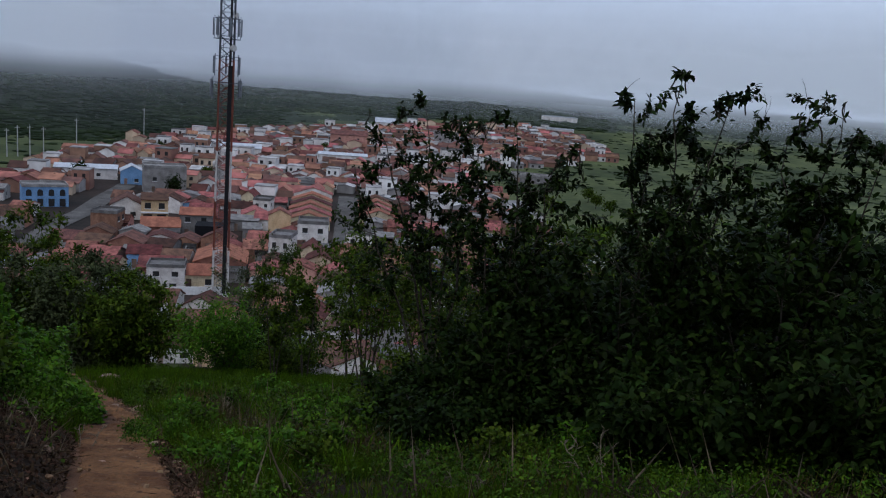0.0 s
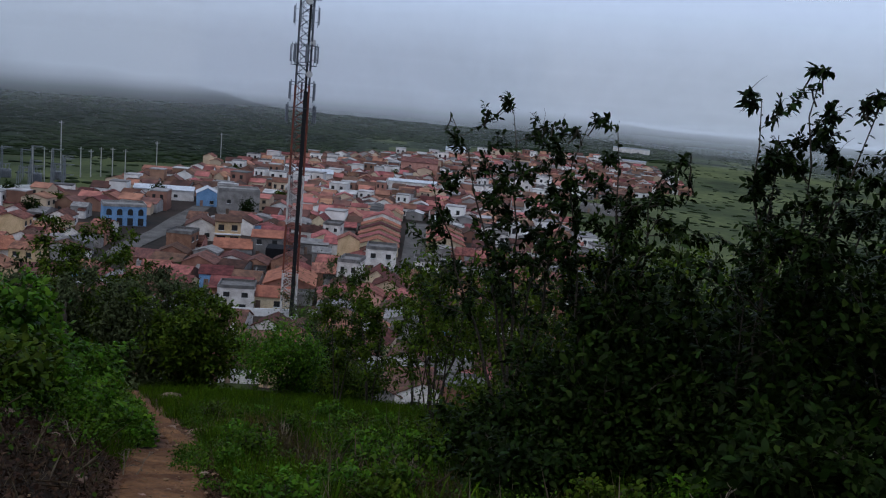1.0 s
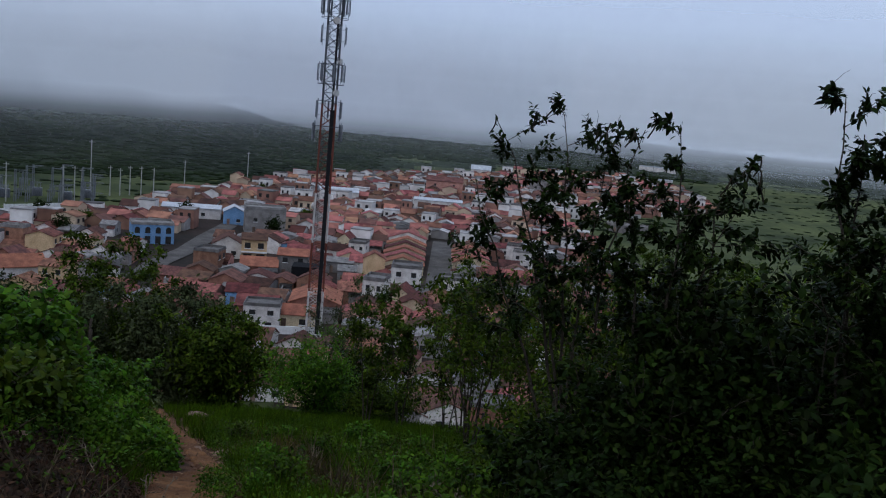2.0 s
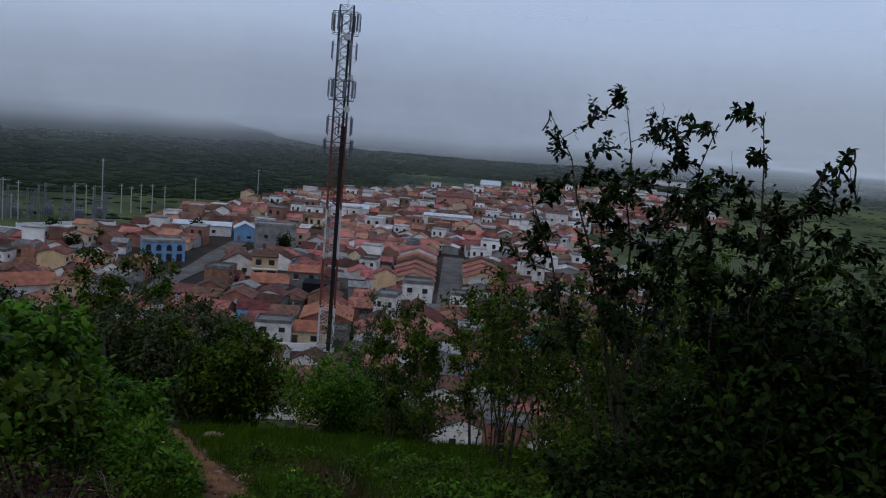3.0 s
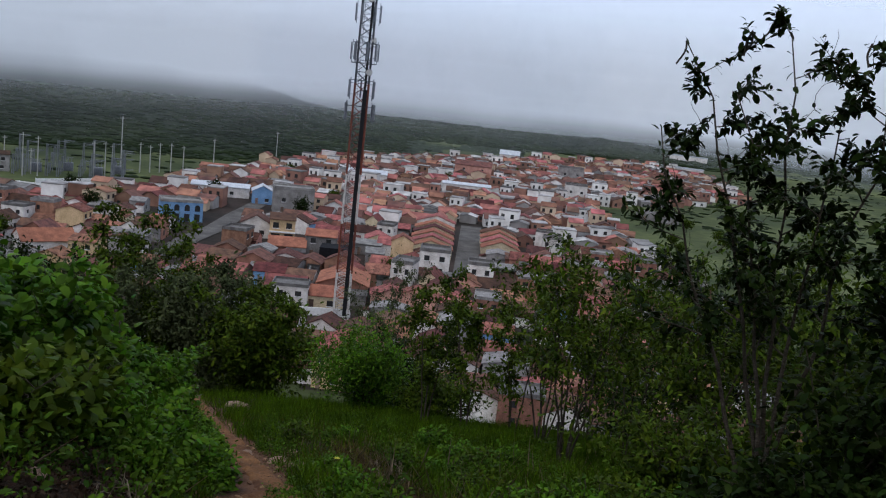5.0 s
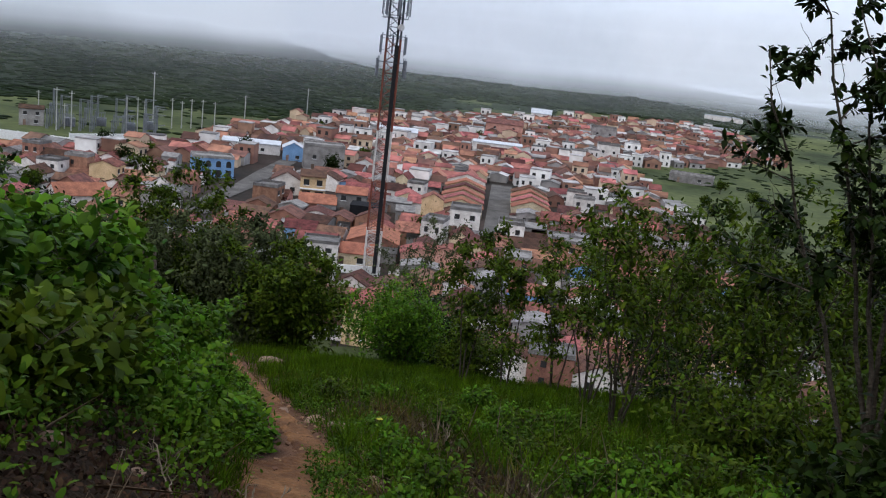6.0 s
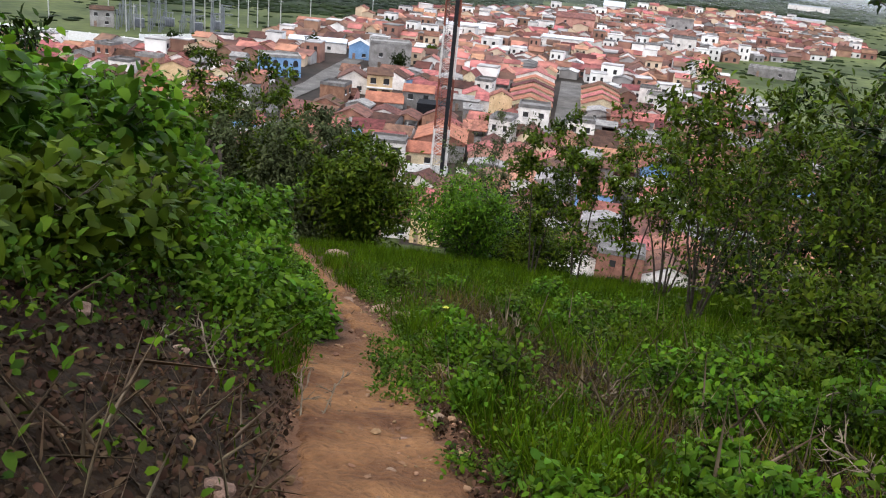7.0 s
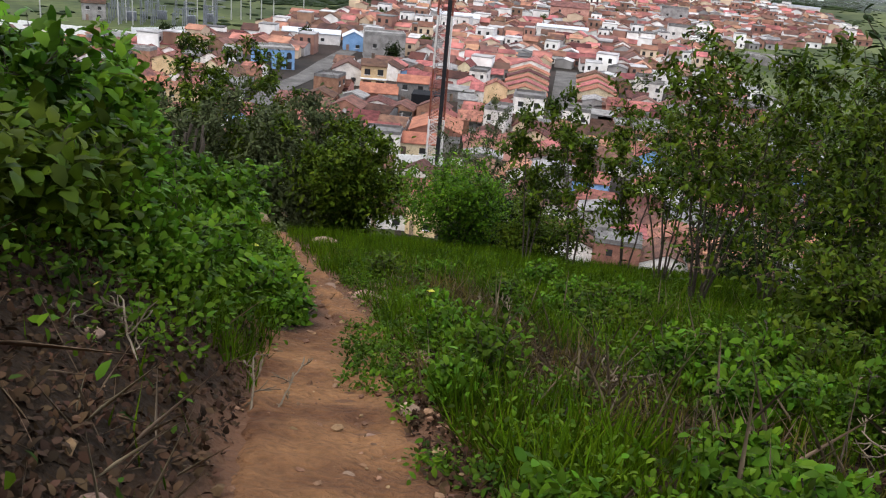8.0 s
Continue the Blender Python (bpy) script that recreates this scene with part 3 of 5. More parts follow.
for i, (x, y, h, w) in enumerate(((-3.5, 7.0, 0.42, 0.45), (-3.75, 7.7, 0.45, 0.5), (-4.0, 8.4, 0.45, 0.5), (-3.3, 6.3, 0.4, 0.45), (-4.3, 6.6, 0.5, 0.55))):
    shrub("shrub", "green broad-leaved undergrowth at the bank foot", (x, y), h, w, 7, 1800, 0.1, M_leaf_mid, 250 + i, low=0.0, fill=0.4, slim=0.6, droop=0.5)
# leaves that hang over the edge of the path where it narrows
for i, (s, y, h) in enumerate(((-0.4, 10.8, 0.22), (-0.55, 11.4, 0.24), (-0.55, 12.2, 0.22), (-0.6, 10.3, 0.3), (-0.75, 9.5, 0.34), (-0.65, 13.2, 0.22), (-0.7, 14.2, 0.22), (-0.95, 8.7, 0.3), (-1.15, 9.3, 0.45), (-1.0, 10.2, 0.42), (-1.3, 8.6, 0.42), (-1.1, 11.2, 0.36), (-1.6, 9.7, 0.5))):
    shrub("weed_clump", "leafy weed clump hanging over the path edge", (path_x(y) + s, y), h, h * 1.05, 7, 1300, 0.07, M_leaf_bright, 450 + i, low=0.0, category="weed", fill=0.35, slim=0.6, twigs=5)
# slanting stakes of an old fence behind the bank
for i in range(7):
    bm = bmesh.new()
    beam(bm, (0, 0, -0.3), (0.0, 0.0, 1.75 + 0.12 * (i % 3)), 0.035, 6)
    o = tagged(part("fence_stake", bm, M_bark, None), "weathered wooden stake of an old fence", "stake", "fence stakes")
    x, y = -12.75 + 0.2 * i, 21.2 + 0.05 * i
    o.matrix_basis = pose(x, y, ground(x, y), 0, 8 + 4 * (i % 3), 20 * i)


# ---- the town ----
U, V = Vector((0.988, 0.157, 0)), Vector((-0.157, 0.988, 0))
TURN = math.degrees(math.atan2(0.157, 0.988))
def off_line(x, y, line):
    best = 1e9
    p = Vector((x, y))
    for a, b in zip(line, line[1:]):
        a, b = Vector(a), Vector(b)
        t = max(0, min(1, (p - a).dot(b - a) / (b - a).length_squared))
        best = min(best, (p - a - (b - a) * t).length)
    return best


def strip(name, line, width, mat, label, lift=0.12):
    verts, faces, pts = [], [], []
    for a, b in zip(line, line[1:]):
        a, b = Vector(a), Vector(b)
        k = max(1, int((b - a).length / 5))
        pts += [a.lerp(b, i / k) for i in range(k)]
    pts.append(Vector(line[-1]))
    for i, p in enumerate(pts):
        d = (pts[min(i + 1, len(pts) - 1)] - pts[max(i - 1, 0)]).normalized()
        s = Vector((-d.y, d.x)) * width / 2
        for q in (p + s, p - s):
            verts.append((q.x, q.y, ground(q.x, q.y) + lift))
        if i:
            faces.append((2 * i - 2, 2 * i - 1, 2 * i + 1, 2 * i))
    tagged(new(name, mesh_of(name, verts, faces, mat)), label, "road", kind="structure")


strip("road_1", ROAD, 6, M_asphalt, "grey paved road bending up through the town", 0.2)
a, b = U * -0.3 + V * 206, U * -1.0 + V * 300
strip("street_1", [(a.x, a.y), (b.x, b.y)], 7.0, M_asphalt, "straight grey paved street between rows of houses", 0.14)


def gable_wall(bm, w, d, h, rise, along_x=True):
    """A body with two gables, open inside the roof."""
    x, y = w / 2, d / 2
    if along_x:
        prof = [(-y, -1.0), (y, -1.0), (y, h), (0, h + rise), (-y, h)]
        ends = [[bm.verts.new((s * x, a, b)) for a, b in prof] for s in (-1, 1)]
    else:
        prof = [(x, -1.0), (-x, -1.0), (-x, h), (0, h + rise), (x, h)]
        ends = [[bm.verts.new((a, s * y, b)) for a, b in prof] for s in (-1, 1)]
    bm.faces.new(ends[0][::-1])
    bm.faces.new(ends[1])
    for i in range(5):
        j = (i + 1) % 5
        bm.faces.new((ends[0][i], ends[0][j], ends[1][j], ends[1][i]))


def gable_roof(bm, w, d, h, rise, along_x=True, over=0.35, thick=0.16):
    x, y = w / 2 + over * 0.6, d / 2 + over
    drop = rise * over / (d / 2 if along_x else w / 2)
    if not along_x:
        x, y = w / 2 + over, d / 2 + over * 0.6
    half = y if along_x else x
    for s in (-1, 1):
        low, high = (s * half, h - drop), (0, h + rise)
        vs = []
        for e in (-1, 1):
            for (c, z) in (low, high):
                for k in (0, thick):
                    vs.append(bm.verts.new((e * x, c, z + 0.03 + k) if along_x else (c, e * y, z + 0.03 + k)))
        for f in ((0, 2, 6, 4), (1, 5, 7, 3), (0, 1, 3, 2), (4, 6, 7, 5), (0, 4, 5, 1), (2, 3, 7, 6)):
            bm.faces.new([vs[i] for i in f])
    bmesh.ops.recalc_face_normals(bm, faces=bm.faces)


def opening(name, parent, x, y, z, w, h, mat, side="front", label=""):
    """A door or window leaf set into a raised frame on the front (towards -y) or on a flank (+x)."""
    bm = bmesh.new()
    if side == "front":
        box(bm, x - w / 2, x + w / 2, y - 0.07, y + 0.05, z, z + h)
    else:
        box(bm, x - 0.05, x + 0.07, y - w / 2, y + w / 2, z, z + h)
    leaf = part(name, bm, mat, parent, label)
    if name == "window" and side == "front":
        bm = bmesh.new()
        box(bm, x - w / 2 - 0.12, x + w / 2 + 0.12, y - 0.2, y - 0.003, z - 0.14, z - 0.004)
        part("window_sill", bm, M_white, leaf)
    return leaf


def house(label, m, w, d, h, rise, wall, roof, along_x=True, windows=True, group="houses of the town", storeys=1, category="house"):
    root = thing("house", label, category, m, group)
    bm = bmesh.new()
    if rise > 0:
        gable_wall(bm, w, d, h, rise, along_x)
    else:
        box(bm, -w / 2, w / 2, -d / 2, d / 2, -1.0, h)
    part("wall", bm, WALLS[wall], root)
    bm = bmesh.new()
    if rise > 0:
        gable_roof(bm, w, d, h, rise, along_x)
    else:
        box(bm, -w / 2 - 0.12, w / 2 + 0.12, -d / 2 - 0.12, d / 2 + 0.12, h + 0.003, h + 0.18)
        for x0, x1, y0, y1 in ((-w / 2, w / 2, -d / 2, -d / 2 + 0.2), (-w / 2, w / 2, d / 2 - 0.2, d / 2), (-w / 2, -w / 2 + 0.2, -d / 2 + 0.2, d / 2 - 0.2), (w / 2 - 0.2, w / 2, -d / 2 + 0.2, d / 2 - 0.2)):
            box(bm, x0, x1, y0, y1, h + 0.18, h + 0.75)
    part("roof", bm, roof, root)
    if windows:
        for s in range(storeys):
            z = s * 2.9
            if s == 0:
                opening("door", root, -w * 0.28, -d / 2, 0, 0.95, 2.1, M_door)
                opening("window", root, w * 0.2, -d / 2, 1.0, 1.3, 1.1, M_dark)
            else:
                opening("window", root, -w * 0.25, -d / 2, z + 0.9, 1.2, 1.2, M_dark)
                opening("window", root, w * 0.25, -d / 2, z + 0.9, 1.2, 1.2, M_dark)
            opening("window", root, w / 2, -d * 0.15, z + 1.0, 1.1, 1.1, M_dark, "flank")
    if windows and storeys == 1 and rise > 0 and wall in ("brick", "grey", "pink"):
        bm = bmesh.new()
        box(bm, 0.1, w / 2 - 0.1, -d / 2 - 2.6, -d / 2 - 0.01, -1.0, 2.2)
        part("annex_wall", bm, WALLS["grey" if wall == "brick" else "white"], root)
        bm = bmesh.new()
        top = [bm.verts.new(c) for c in ((-0.1, -d / 2 - 2.9, 2.22), (w / 2 + 0.1, -d / 2 - 2.9, 2.22), (w / 2 + 0.1, -d / 2 - 0.02, 2.85), (-0.1, -d / 2 - 0.02, 2.85))]
        bmesh.ops.solidify(bm, geom=[bm.faces.new(top)], thickness=-0.12)
        part("annex_roof", bm, M_fibro if wall == "brick" else M_tile_old, root)
    return root


def stand(x, y, rz):
    return pose(x, y, ground(x, y), 0, 0, rz)


# landmark buildings
taken = []


def claim(x, y, r):
    taken.append((x, y, r))
    return x, y


x, y = claim(-121.5, 229, 11)
blue = house("two-storey blue building with dark arched upper windows", stand(x, y, 34), 11.5, 8, 5.4, 0, "blue", M_fibro, windows=False)
for i in range(4):
    wx = -4.2 + 2.8 * i
    bm = bmesh.new()
    n = 7
    loop = [(wx - 0.7, 3.0), (wx + 0.7, 3.0)] + [(wx + 0.7 * math.cos(math.pi * k / n), 4.1 + 0.7 * math.sin(math.pi * k / n)) for k in range(n + 1)]
    front = [bm.verts.new((a, -4.08, b)) for a, b in loop]
    back = [bm.verts.new((a, -3.95, b)) for a, b in loop]
    bm.faces.new(front)
    for k in range(len(loop)):
        j = (k + 1) % len(loop)
        bm.faces.new((front[j], front[k], back[k], back[j]))
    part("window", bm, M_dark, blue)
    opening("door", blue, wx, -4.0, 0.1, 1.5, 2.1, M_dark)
x, y = claim(-86.5, 219.5, 7)
yel = house("ochre two-storey house with white trim and brown tiles", stand(x, y, 22), 6.6, 8, 6.2, 1.2, "yellow", M_tile_old, storeys=2, windows=False)
for wx in (-1.7, 1.7):
    opening("window", yel, wx, -4, 3.9, 1.5, 1.5, M_dark)
    opening("garage_door", yel, wx, -4, 0.0, 2.2, 2.4, M_dark)
bm = bmesh.new()
box(bm, -3.4, 3.4, -4.5, -4.0, 2.75, 3.1)
part("balcony_slab", bm, M_white, yel)
x, y = claim(-95, 222, 7)
house("white gabled house with a brown tiled roof", stand(x, y, 22), 8, 9, 3.8, 2.2, "white", M_tile_old, along_x=False)
x, y = claim(-64, 198.5, 6)
net = thing("shade_shed", "open shed hung with black shade netting", "shed", stand(x, y, 14))
for px, py in ((-3.6, -3), (3.6, -3), (-3.6, 3), (3.6, 3)):
    bm = bmesh.new()
    box(bm, px - 0.12, px + 0.12, py - 0.12, py + 0.12, -0.5, 4.4)
    part("post", bm, M_steel, net)
bm = bmesh.new()
box(bm, -3.8, 3.8, -3.2, 3.3, 4.403, 4.5)
box(bm, -3.7, 3.7, 3.13, 3.2, 0.2, 4.4)
box(bm, -3.8, -3.73, -3.1, 3.1, 0.2, 4.4)
box(bm, -3.7, 3.7, -3.2, -3.13, 1.6, 4.4)
part("netting", bm, M_net, net)
x, y = claim(-138, 288, 10)
house("long shed with a bright white metal roof", stand(x, y, 22), 20, 8, 3.6, 1.0, "white", M_zinc, group="sheds of the town", category="shed")
x, y = claim(-120, 283, 7)
house("pale blue gabled house with a white gable", stand(x, y, 25), 7, 8, 4.5, 1.8, "blue", M_zinc, along_x=False)
x, y = claim(-104.5, 272, 10)
house("bare cement two-storey block with dark windows", stand(x, y, 26), 13, 9, 8.0, 0, "grey", M_fibro, storeys=2)
x, y = claim(-119, 166, 8)
house("white house with a large orange tiled roof", stand(x, y, 50), 11, 8, 3.2, 2.0, "white", M_tile_new)
x, y = claim(18, 384, 11)
house("long low unfinished building with bare walls", stand(x, y, -6), 18, 8, 3.2, 0, "grey", M_fibro, windows=True)
x, y = claim(-78, 612, 12)
house("white pavilion with a low white roof", stand(x, y, 6), 14, 10, 3.5, 2.8, "white", M_zinc, group="sheds of the town", category="pavilion")
house("long white building beyond the town", stand(42, 645, -8), 30, 10, 5.0, 0, "white", M_zinc, group="sheds of the town", category="building")
house("long white building beyond the town", stand(60, 850, -8), 34, 9, 4.5, 0, "white", M_zinc, group="sheds of the town", category="building")

# roofs of the nearest houses round the mast, and some of the larger ones up the town
for x, y, rz, w, d, h, rise, wall, roof, ax, lab in (
    (-52.5, 170, 15, 10, 12, 3.4, 1.9, "brick", M_tile_new, False, "brick house with a broad bright orange roof"),
    (-52.5, 158, 15, 7.5, 6.5, 2.9, 1.3, "cream", M_tile_new, True, "low cream house with a new orange roof"),
    (-61.5, 161, 15, 8, 8, 3.0, 1.4, "brick", M_tile, True, "brick house with an orange tiled roof beside yards"),
    (-77.5, 201, 20, 9, 8, 3.0, 1.6, "brick", M_tile_new, True, "brick house with a bright orange tiled roof"),
    (-70.5, 206, 16, 7.5, 7, 5.6, 1.2, "grey", M_tile_new, True, "two-storey grey house under an orange roof"),
    (-97, 152, 32, 8, 7, 3.0, 1.5, "white", M_tile_old, True, "white house with a weathered brown roof by trees"),
    (-217, 273, 36, 8, 7, 6.0, 1.0, "grey", M_tile_old, True, "grey two-storey house standing by the substation"),
    (-113, 384, 16, 18, 9, 5.0, 1.5, "white", M_zinc, True, "long pale house with a white metal roof"),
    (-68, 392, 12, 22, 8, 4.4, 0.8, "white", M_zinc, True, "long low hall with a pale metal roof"),
    (-79, 470, 10, 20, 12, 6.5, 2.2, "pink", M_tile_old, True, "large salmon hall above the lower roofs"),
    (-20, 420, 8, 10, 9, 7.5, 0, "white", M_fibro, True, "tall white flat-roofed house above its neighbours"),
    (-28, 505, 6, 14, 9, 8.0, 0, "grey", M_fibro, True, "tall bare grey block above its neighbours"),
):
    claim(x, y, max(w, d) * 0.48)
    house(lab, stand(x, y, rz), w, d, h, rise, wall, roof, ax, storeys=2 if h > 5 else 1)

# terraces of gabled houses that step up on both sides of the straight street
for row, (u0, v0, count, w) in enumerate(((-11.0, 233, 6, 11.5), (8.0, 245, 4, 10.5))):
    for i in range(count):
        p = U * (u0 - 0.15 * i) + V * (v0 + i * 6.6)
        claim(p.x, p.y, 6.5)
        last = row == 0 and i == count - 1
        house("white gabled house closing the terrace" if last else "terraced house, cream gable to the street, orange roof", stand(p.x, p.y, TURN + 3), w, 5.2, 2.6 + 0.4 * i + (0.6 if last else 0), 2.0, "white" if last else "cream", M_tile_new if i % 2 == 0 else M_tile, False, group="terrace along the street")

# house kinds, each built once and then repeated
KINDS = [
    ("single-storey brick house with an orange tiled roof", 7.5, 9, 3.0, 1.5, "brick", M_tile, True, 1),
    ("white single-storey house with an orange tiled roof", 7.0, 9, 3.1, 1.5, "white", M_tile, True, 1),
    ("cream house with a gable to the street and tiled roof", 6.5, 10, 3.1, 1.6, "cream", M_tile, False, 1),
    ("bare cement house with a weathered tiled roof", 7.5, 9, 3.0, 1.4, "grey", M_tile_old, True, 1),
    ("salmon-painted house with an orange tiled roof", 6.5, 9, 3.2, 1.4, "pink", M_tile, True, 1),
    ("two-storey unplastered brick house with flat roof", 6.5, 8.5, 5.9, 0, "brick", M_fibro, True, 2),
    ("two-storey white house with a flat parapet roof", 7.0, 8.5, 6.0, 0, "white", M_fibro, True, 2),
    ("grey cement house with a fibre-cement sheet roof", 7.0, 9, 3.2, 0.9, "grey", M_fibro, True, 1),
    ("brick house with a brown weathered tiled roof", 7.0, 10, 3.0, 1.6, "brick", M_tile_old, False, 1),
    ("two-storey ochre house with an orange tiled roof", 6.5, 9, 5.8, 1.3, "yellow", M_tile, True, 2),
    ("white house with weathered brown roof tiles", 8.0, 9, 3.1, 1.6, "white", M_tile_old, True, 1),
    ("light blue house with an orange tiled roof", 6.5, 9, 3.2, 1.4, "blue", M_tile, True, 1),
]
WEIGHTS = [15, 11, 7, 12, 9, 6, 6, 15, 12, 3, 10, 3]
proto = {}
rnd = random.Random(5)
places = []
v = 96.0
row = 0
while v < 720:
    v += 10.8 if row % 2 else 7.9
    row += 1
    skew = rnd.uniform(-0.05, 0.05)
    u = -260 + rnd.uniform(0, 8)
    cut = u + rnd.uniform(20, 60)
    while u < 190:
        u += rnd.uniform(5.2, 7.8)
        if u > cut:
            u += rnd.uniform(3, 6)
            cut = u + rnd.uniform(30, 75)
        p = U * u + V * (v + skew * u + rnd.uniform(-1.4, 1.4))
        if not inside(p.x, p.y) or off_line(p.x, p.y, ROAD) < 7.5 or rnd.random() < 0.04 or (206 < v < 302 and abs(u + 0.6) < 7):
            continue
        if any((p.x - a) ** 2 + (p.y - b) ** 2 < (r + 3) ** 2 for a, b, r in taken) or math.hypot(p.x + 47, p.y - 152) < 6:
            continue
        places.append((p.x, p.y, rnd.choices(range(len(KINDS)), WEIGHTS)[0], TURN + math.degrees(skew) + rnd.uniform(-8, 8) + rnd.choice((0, 0, 0, 90, -90)), rnd.uniform(0.62, 1.05), rnd.uniform(0.58, 0.88), rnd.uniform(0.7, 1.1)))
places.sort(key=lambda q: math.hypot(q[0] + 1, q[1] - 3))
NEAR_HOUSES = 290
for x, y, k, rz, sx, sy, sz in places[:NEAR_HOUSES]:
    m = stand(x, y, rz) @ Matrix.Diagonal((sx, sy, sz, 1))
    if k not in proto:
        lab, w, d, h, rise, wall, roof, ax, st = KINDS[k]
        proto[k] = house(lab, pose(0, 0, 0), w, d, h, rise, wall, roof, ax, True, storeys=st)
        proto[k].matrix_basis = m
    else:
        keep = proto[k].matrix_basis.copy()
        proto[k].matrix_basis = Matrix.Identity(4)
        copy_thing(proto[k], m)
        proto[k].matrix_basis = keep


def far_houses(rows):
    """The houses further up the town, too small to pick apart, as one mesh."""
    order = list(FAR)
    verts, faces, mats = [], [], []
    local = random.Random(9)

    def solid(bm, mat, m):
        bm.verts.index_update()
        base = len(verts)
        verts.extend(tuple(m @ q.co) for q in bm.verts)
        for f in bm.faces:
            faces.append([base + q.index for q in f.verts])
            mats.append(order.index(mat))
        bm.free()

    for x, y, k, rz, sx, sy, sz in rows:
        lab, w, d, h, rise, wall, roof, ax, st = KINDS[k]
        m = stand(x, y, rz) @ Matrix.Diagonal((sx, sy, sz, 1))
        bm = bmesh.new()
        if rise > 0:
            gable_wall(bm, w, d, h, rise, ax)
        else:
            box(bm, -w / 2, w / 2, -d / 2, d / 2, -1.0, h)
        solid(bm, {"pink": "cream", "yellow": "cream", "blue": "white"}.get(wall, wall), m)
        bm = bmesh.new()
        if rise > 0:
            gable_roof(bm, w, d, h, rise, ax)
        else:
            box(bm, -w / 2 - 0.1, w / 2 + 0.1, -d / 2 - 0.1, d / 2 + 0.1, h + 0.003, h + 0.3)
        solid(bm, "tile" if roof is M_tile else "old" if roof is M_tile_old else "fibro", m)
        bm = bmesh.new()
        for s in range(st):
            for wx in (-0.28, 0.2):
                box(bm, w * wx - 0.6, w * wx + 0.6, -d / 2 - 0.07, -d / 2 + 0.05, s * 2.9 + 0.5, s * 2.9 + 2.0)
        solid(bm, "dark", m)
    me = bpy.data.meshes.new("far_houses")
    me.from_pydata(verts, [], faces)
    for name in order:
        me.materials.append(FAR[name])
    me.polygons.foreach_set("material_index", mats)
    me.update()
    tagged(new("far_houses", me), "crowded far houses with tiled roofs up the town", "houses", kind="stuff")


far_houses(places[NEAR_HOUSES:])

# low yard walls behind the nearest houses
bm = bmesh.new()
box(bm, -5, 5, -0.1, 0.1, -0.5, 2.2)
box(bm, -5.1, -4.9, 0.12, 7, -0.5, 2.2)
box(bm, 4.9, 5.1, 0.12, 7, -0.5, 2.2)
box(bm, -5, 5, -0.13, 0.13, 2.203, 2.3)
yard = part("yard_wall", bm, WALLS["grey"], None)
tagged(yard, "bare cement-block yard wall with a pale coping", "wall", "yard walls")
yard.matrix_basis = stand(-66, 172, 16)
for x, y, rz in ((-64, 158, 14), (-70, 172, 18), (-38, 165, 8), (-20, 150, 4), (-84, 176, 20), (-8, 165, 5), (-30, 128, 8), (-58, 178, 16), (-72, 186, 18)):
    copy_thing(yard, stand(x, y, rz))
bm = bmesh.new()
box(bm, -8, 8, -0.12, 0.12, -0.5, 1.5)
white_wall = tagged(part("boundary_wall", bm, M_white, None), "low whitewashed boundary wall near the mast", "wall")
white_wall.matrix_basis = stand(-53, 150.5, 22)

# ---- telecom mast ----
MX, MY = -47.0, 152.0
mast = thing("telecom_mast", "tall lattice telecom mast, faded red and white, with antennas", "mast", pose(MX, MY, -40.2, 0, 0, 20))
H = 63.0


def half_width(z):
    return 1.35 - 0.15 * min(z / 40, 1)


corners = [(1, 1), (-1, 1), (-1, -1), (1, -1)]
bands = [(0, 9, M_mastwhite), (9, 18, M_red), (18, 27, M_mastwhite), (27, 43, M_red), (43, 63, M_steel)]
for z0, z1, mat in bands:
    for cx, cy in corners:
        bm = bmesh.new()
        beam(bm, (cx * half_width(z0), cy * half_width(z0), z0), (cx * half_width(z1), cy * half_width(z1), z1), 0.14, 6)
        part("leg", bm, mat, mast)
    bm = bmesh.new()
    z = z0
    while z < z1 - 0.1:
        zn = min(z + 2.0, z1)
        for i in range(4):
            a, b = corners[i], corners[(i + 1) % 4]
            wa, wb = half_width(z), half_width(zn)
            beam(bm, (a[0] * wa, a[1] * wa, z), (b[0] * wb, b[1] * wb, zn), 0.065, 4)
            beam(bm, (b[0] * wa, b[1] * wa, z), (a[0] * wb, a[1] * wb, zn), 0.065, 4)
            beam(bm, (a[0] * wb, a[1] * wb, zn), (b[0] * wb, b[1] * wb, zn), 0.04, 4)
        z = zn
    part("bracing", bm, mat, mast)
bm = bmesh.new()
box(bm, 0.25, 0.95, -1.46, -1.34, 1, 42)
box(bm, 0.35, 0.75, -1.46, -1.34, 42, 58)
part("feeder_cable", bm, M_cable, mast, "thick black feeder cable run")
bm = bmesh.new()
for sx in (-0.25, 0.15):
    box(bm, -0.85 + sx, -0.8 + sx, -1.35, -1.3, 0.5, 62)
for k in range(150):
    box(bm, -1.1, -0.65, -1.34, -1.31, 0.6 + k * 0.41, 0.63 + k * 0.41)
part("ladder", bm, M_steel, mast)
bm = bmesh.new()
beam(bm, (0.1, 0, 62.5), (0.1, 0, 67.5), 0.05, 6)
part("lightning_rod", bm, M_steel, mast)
bm = bmesh.new()
box(bm, -0.16, 0.16, -0.1, 0.1, 0, 3.0)
bmesh.ops.bevel(bm, geom=list(bm.edges), offset=0.04, segments=2, affect="EDGES")
beam(bm, (0, 0.2, -0.4), (0, 0.2, 3.4), 0.05, 6)
beam(bm, (0, 0.2, 0.5), (0, 0.9, 0.5), 0.04, 4)
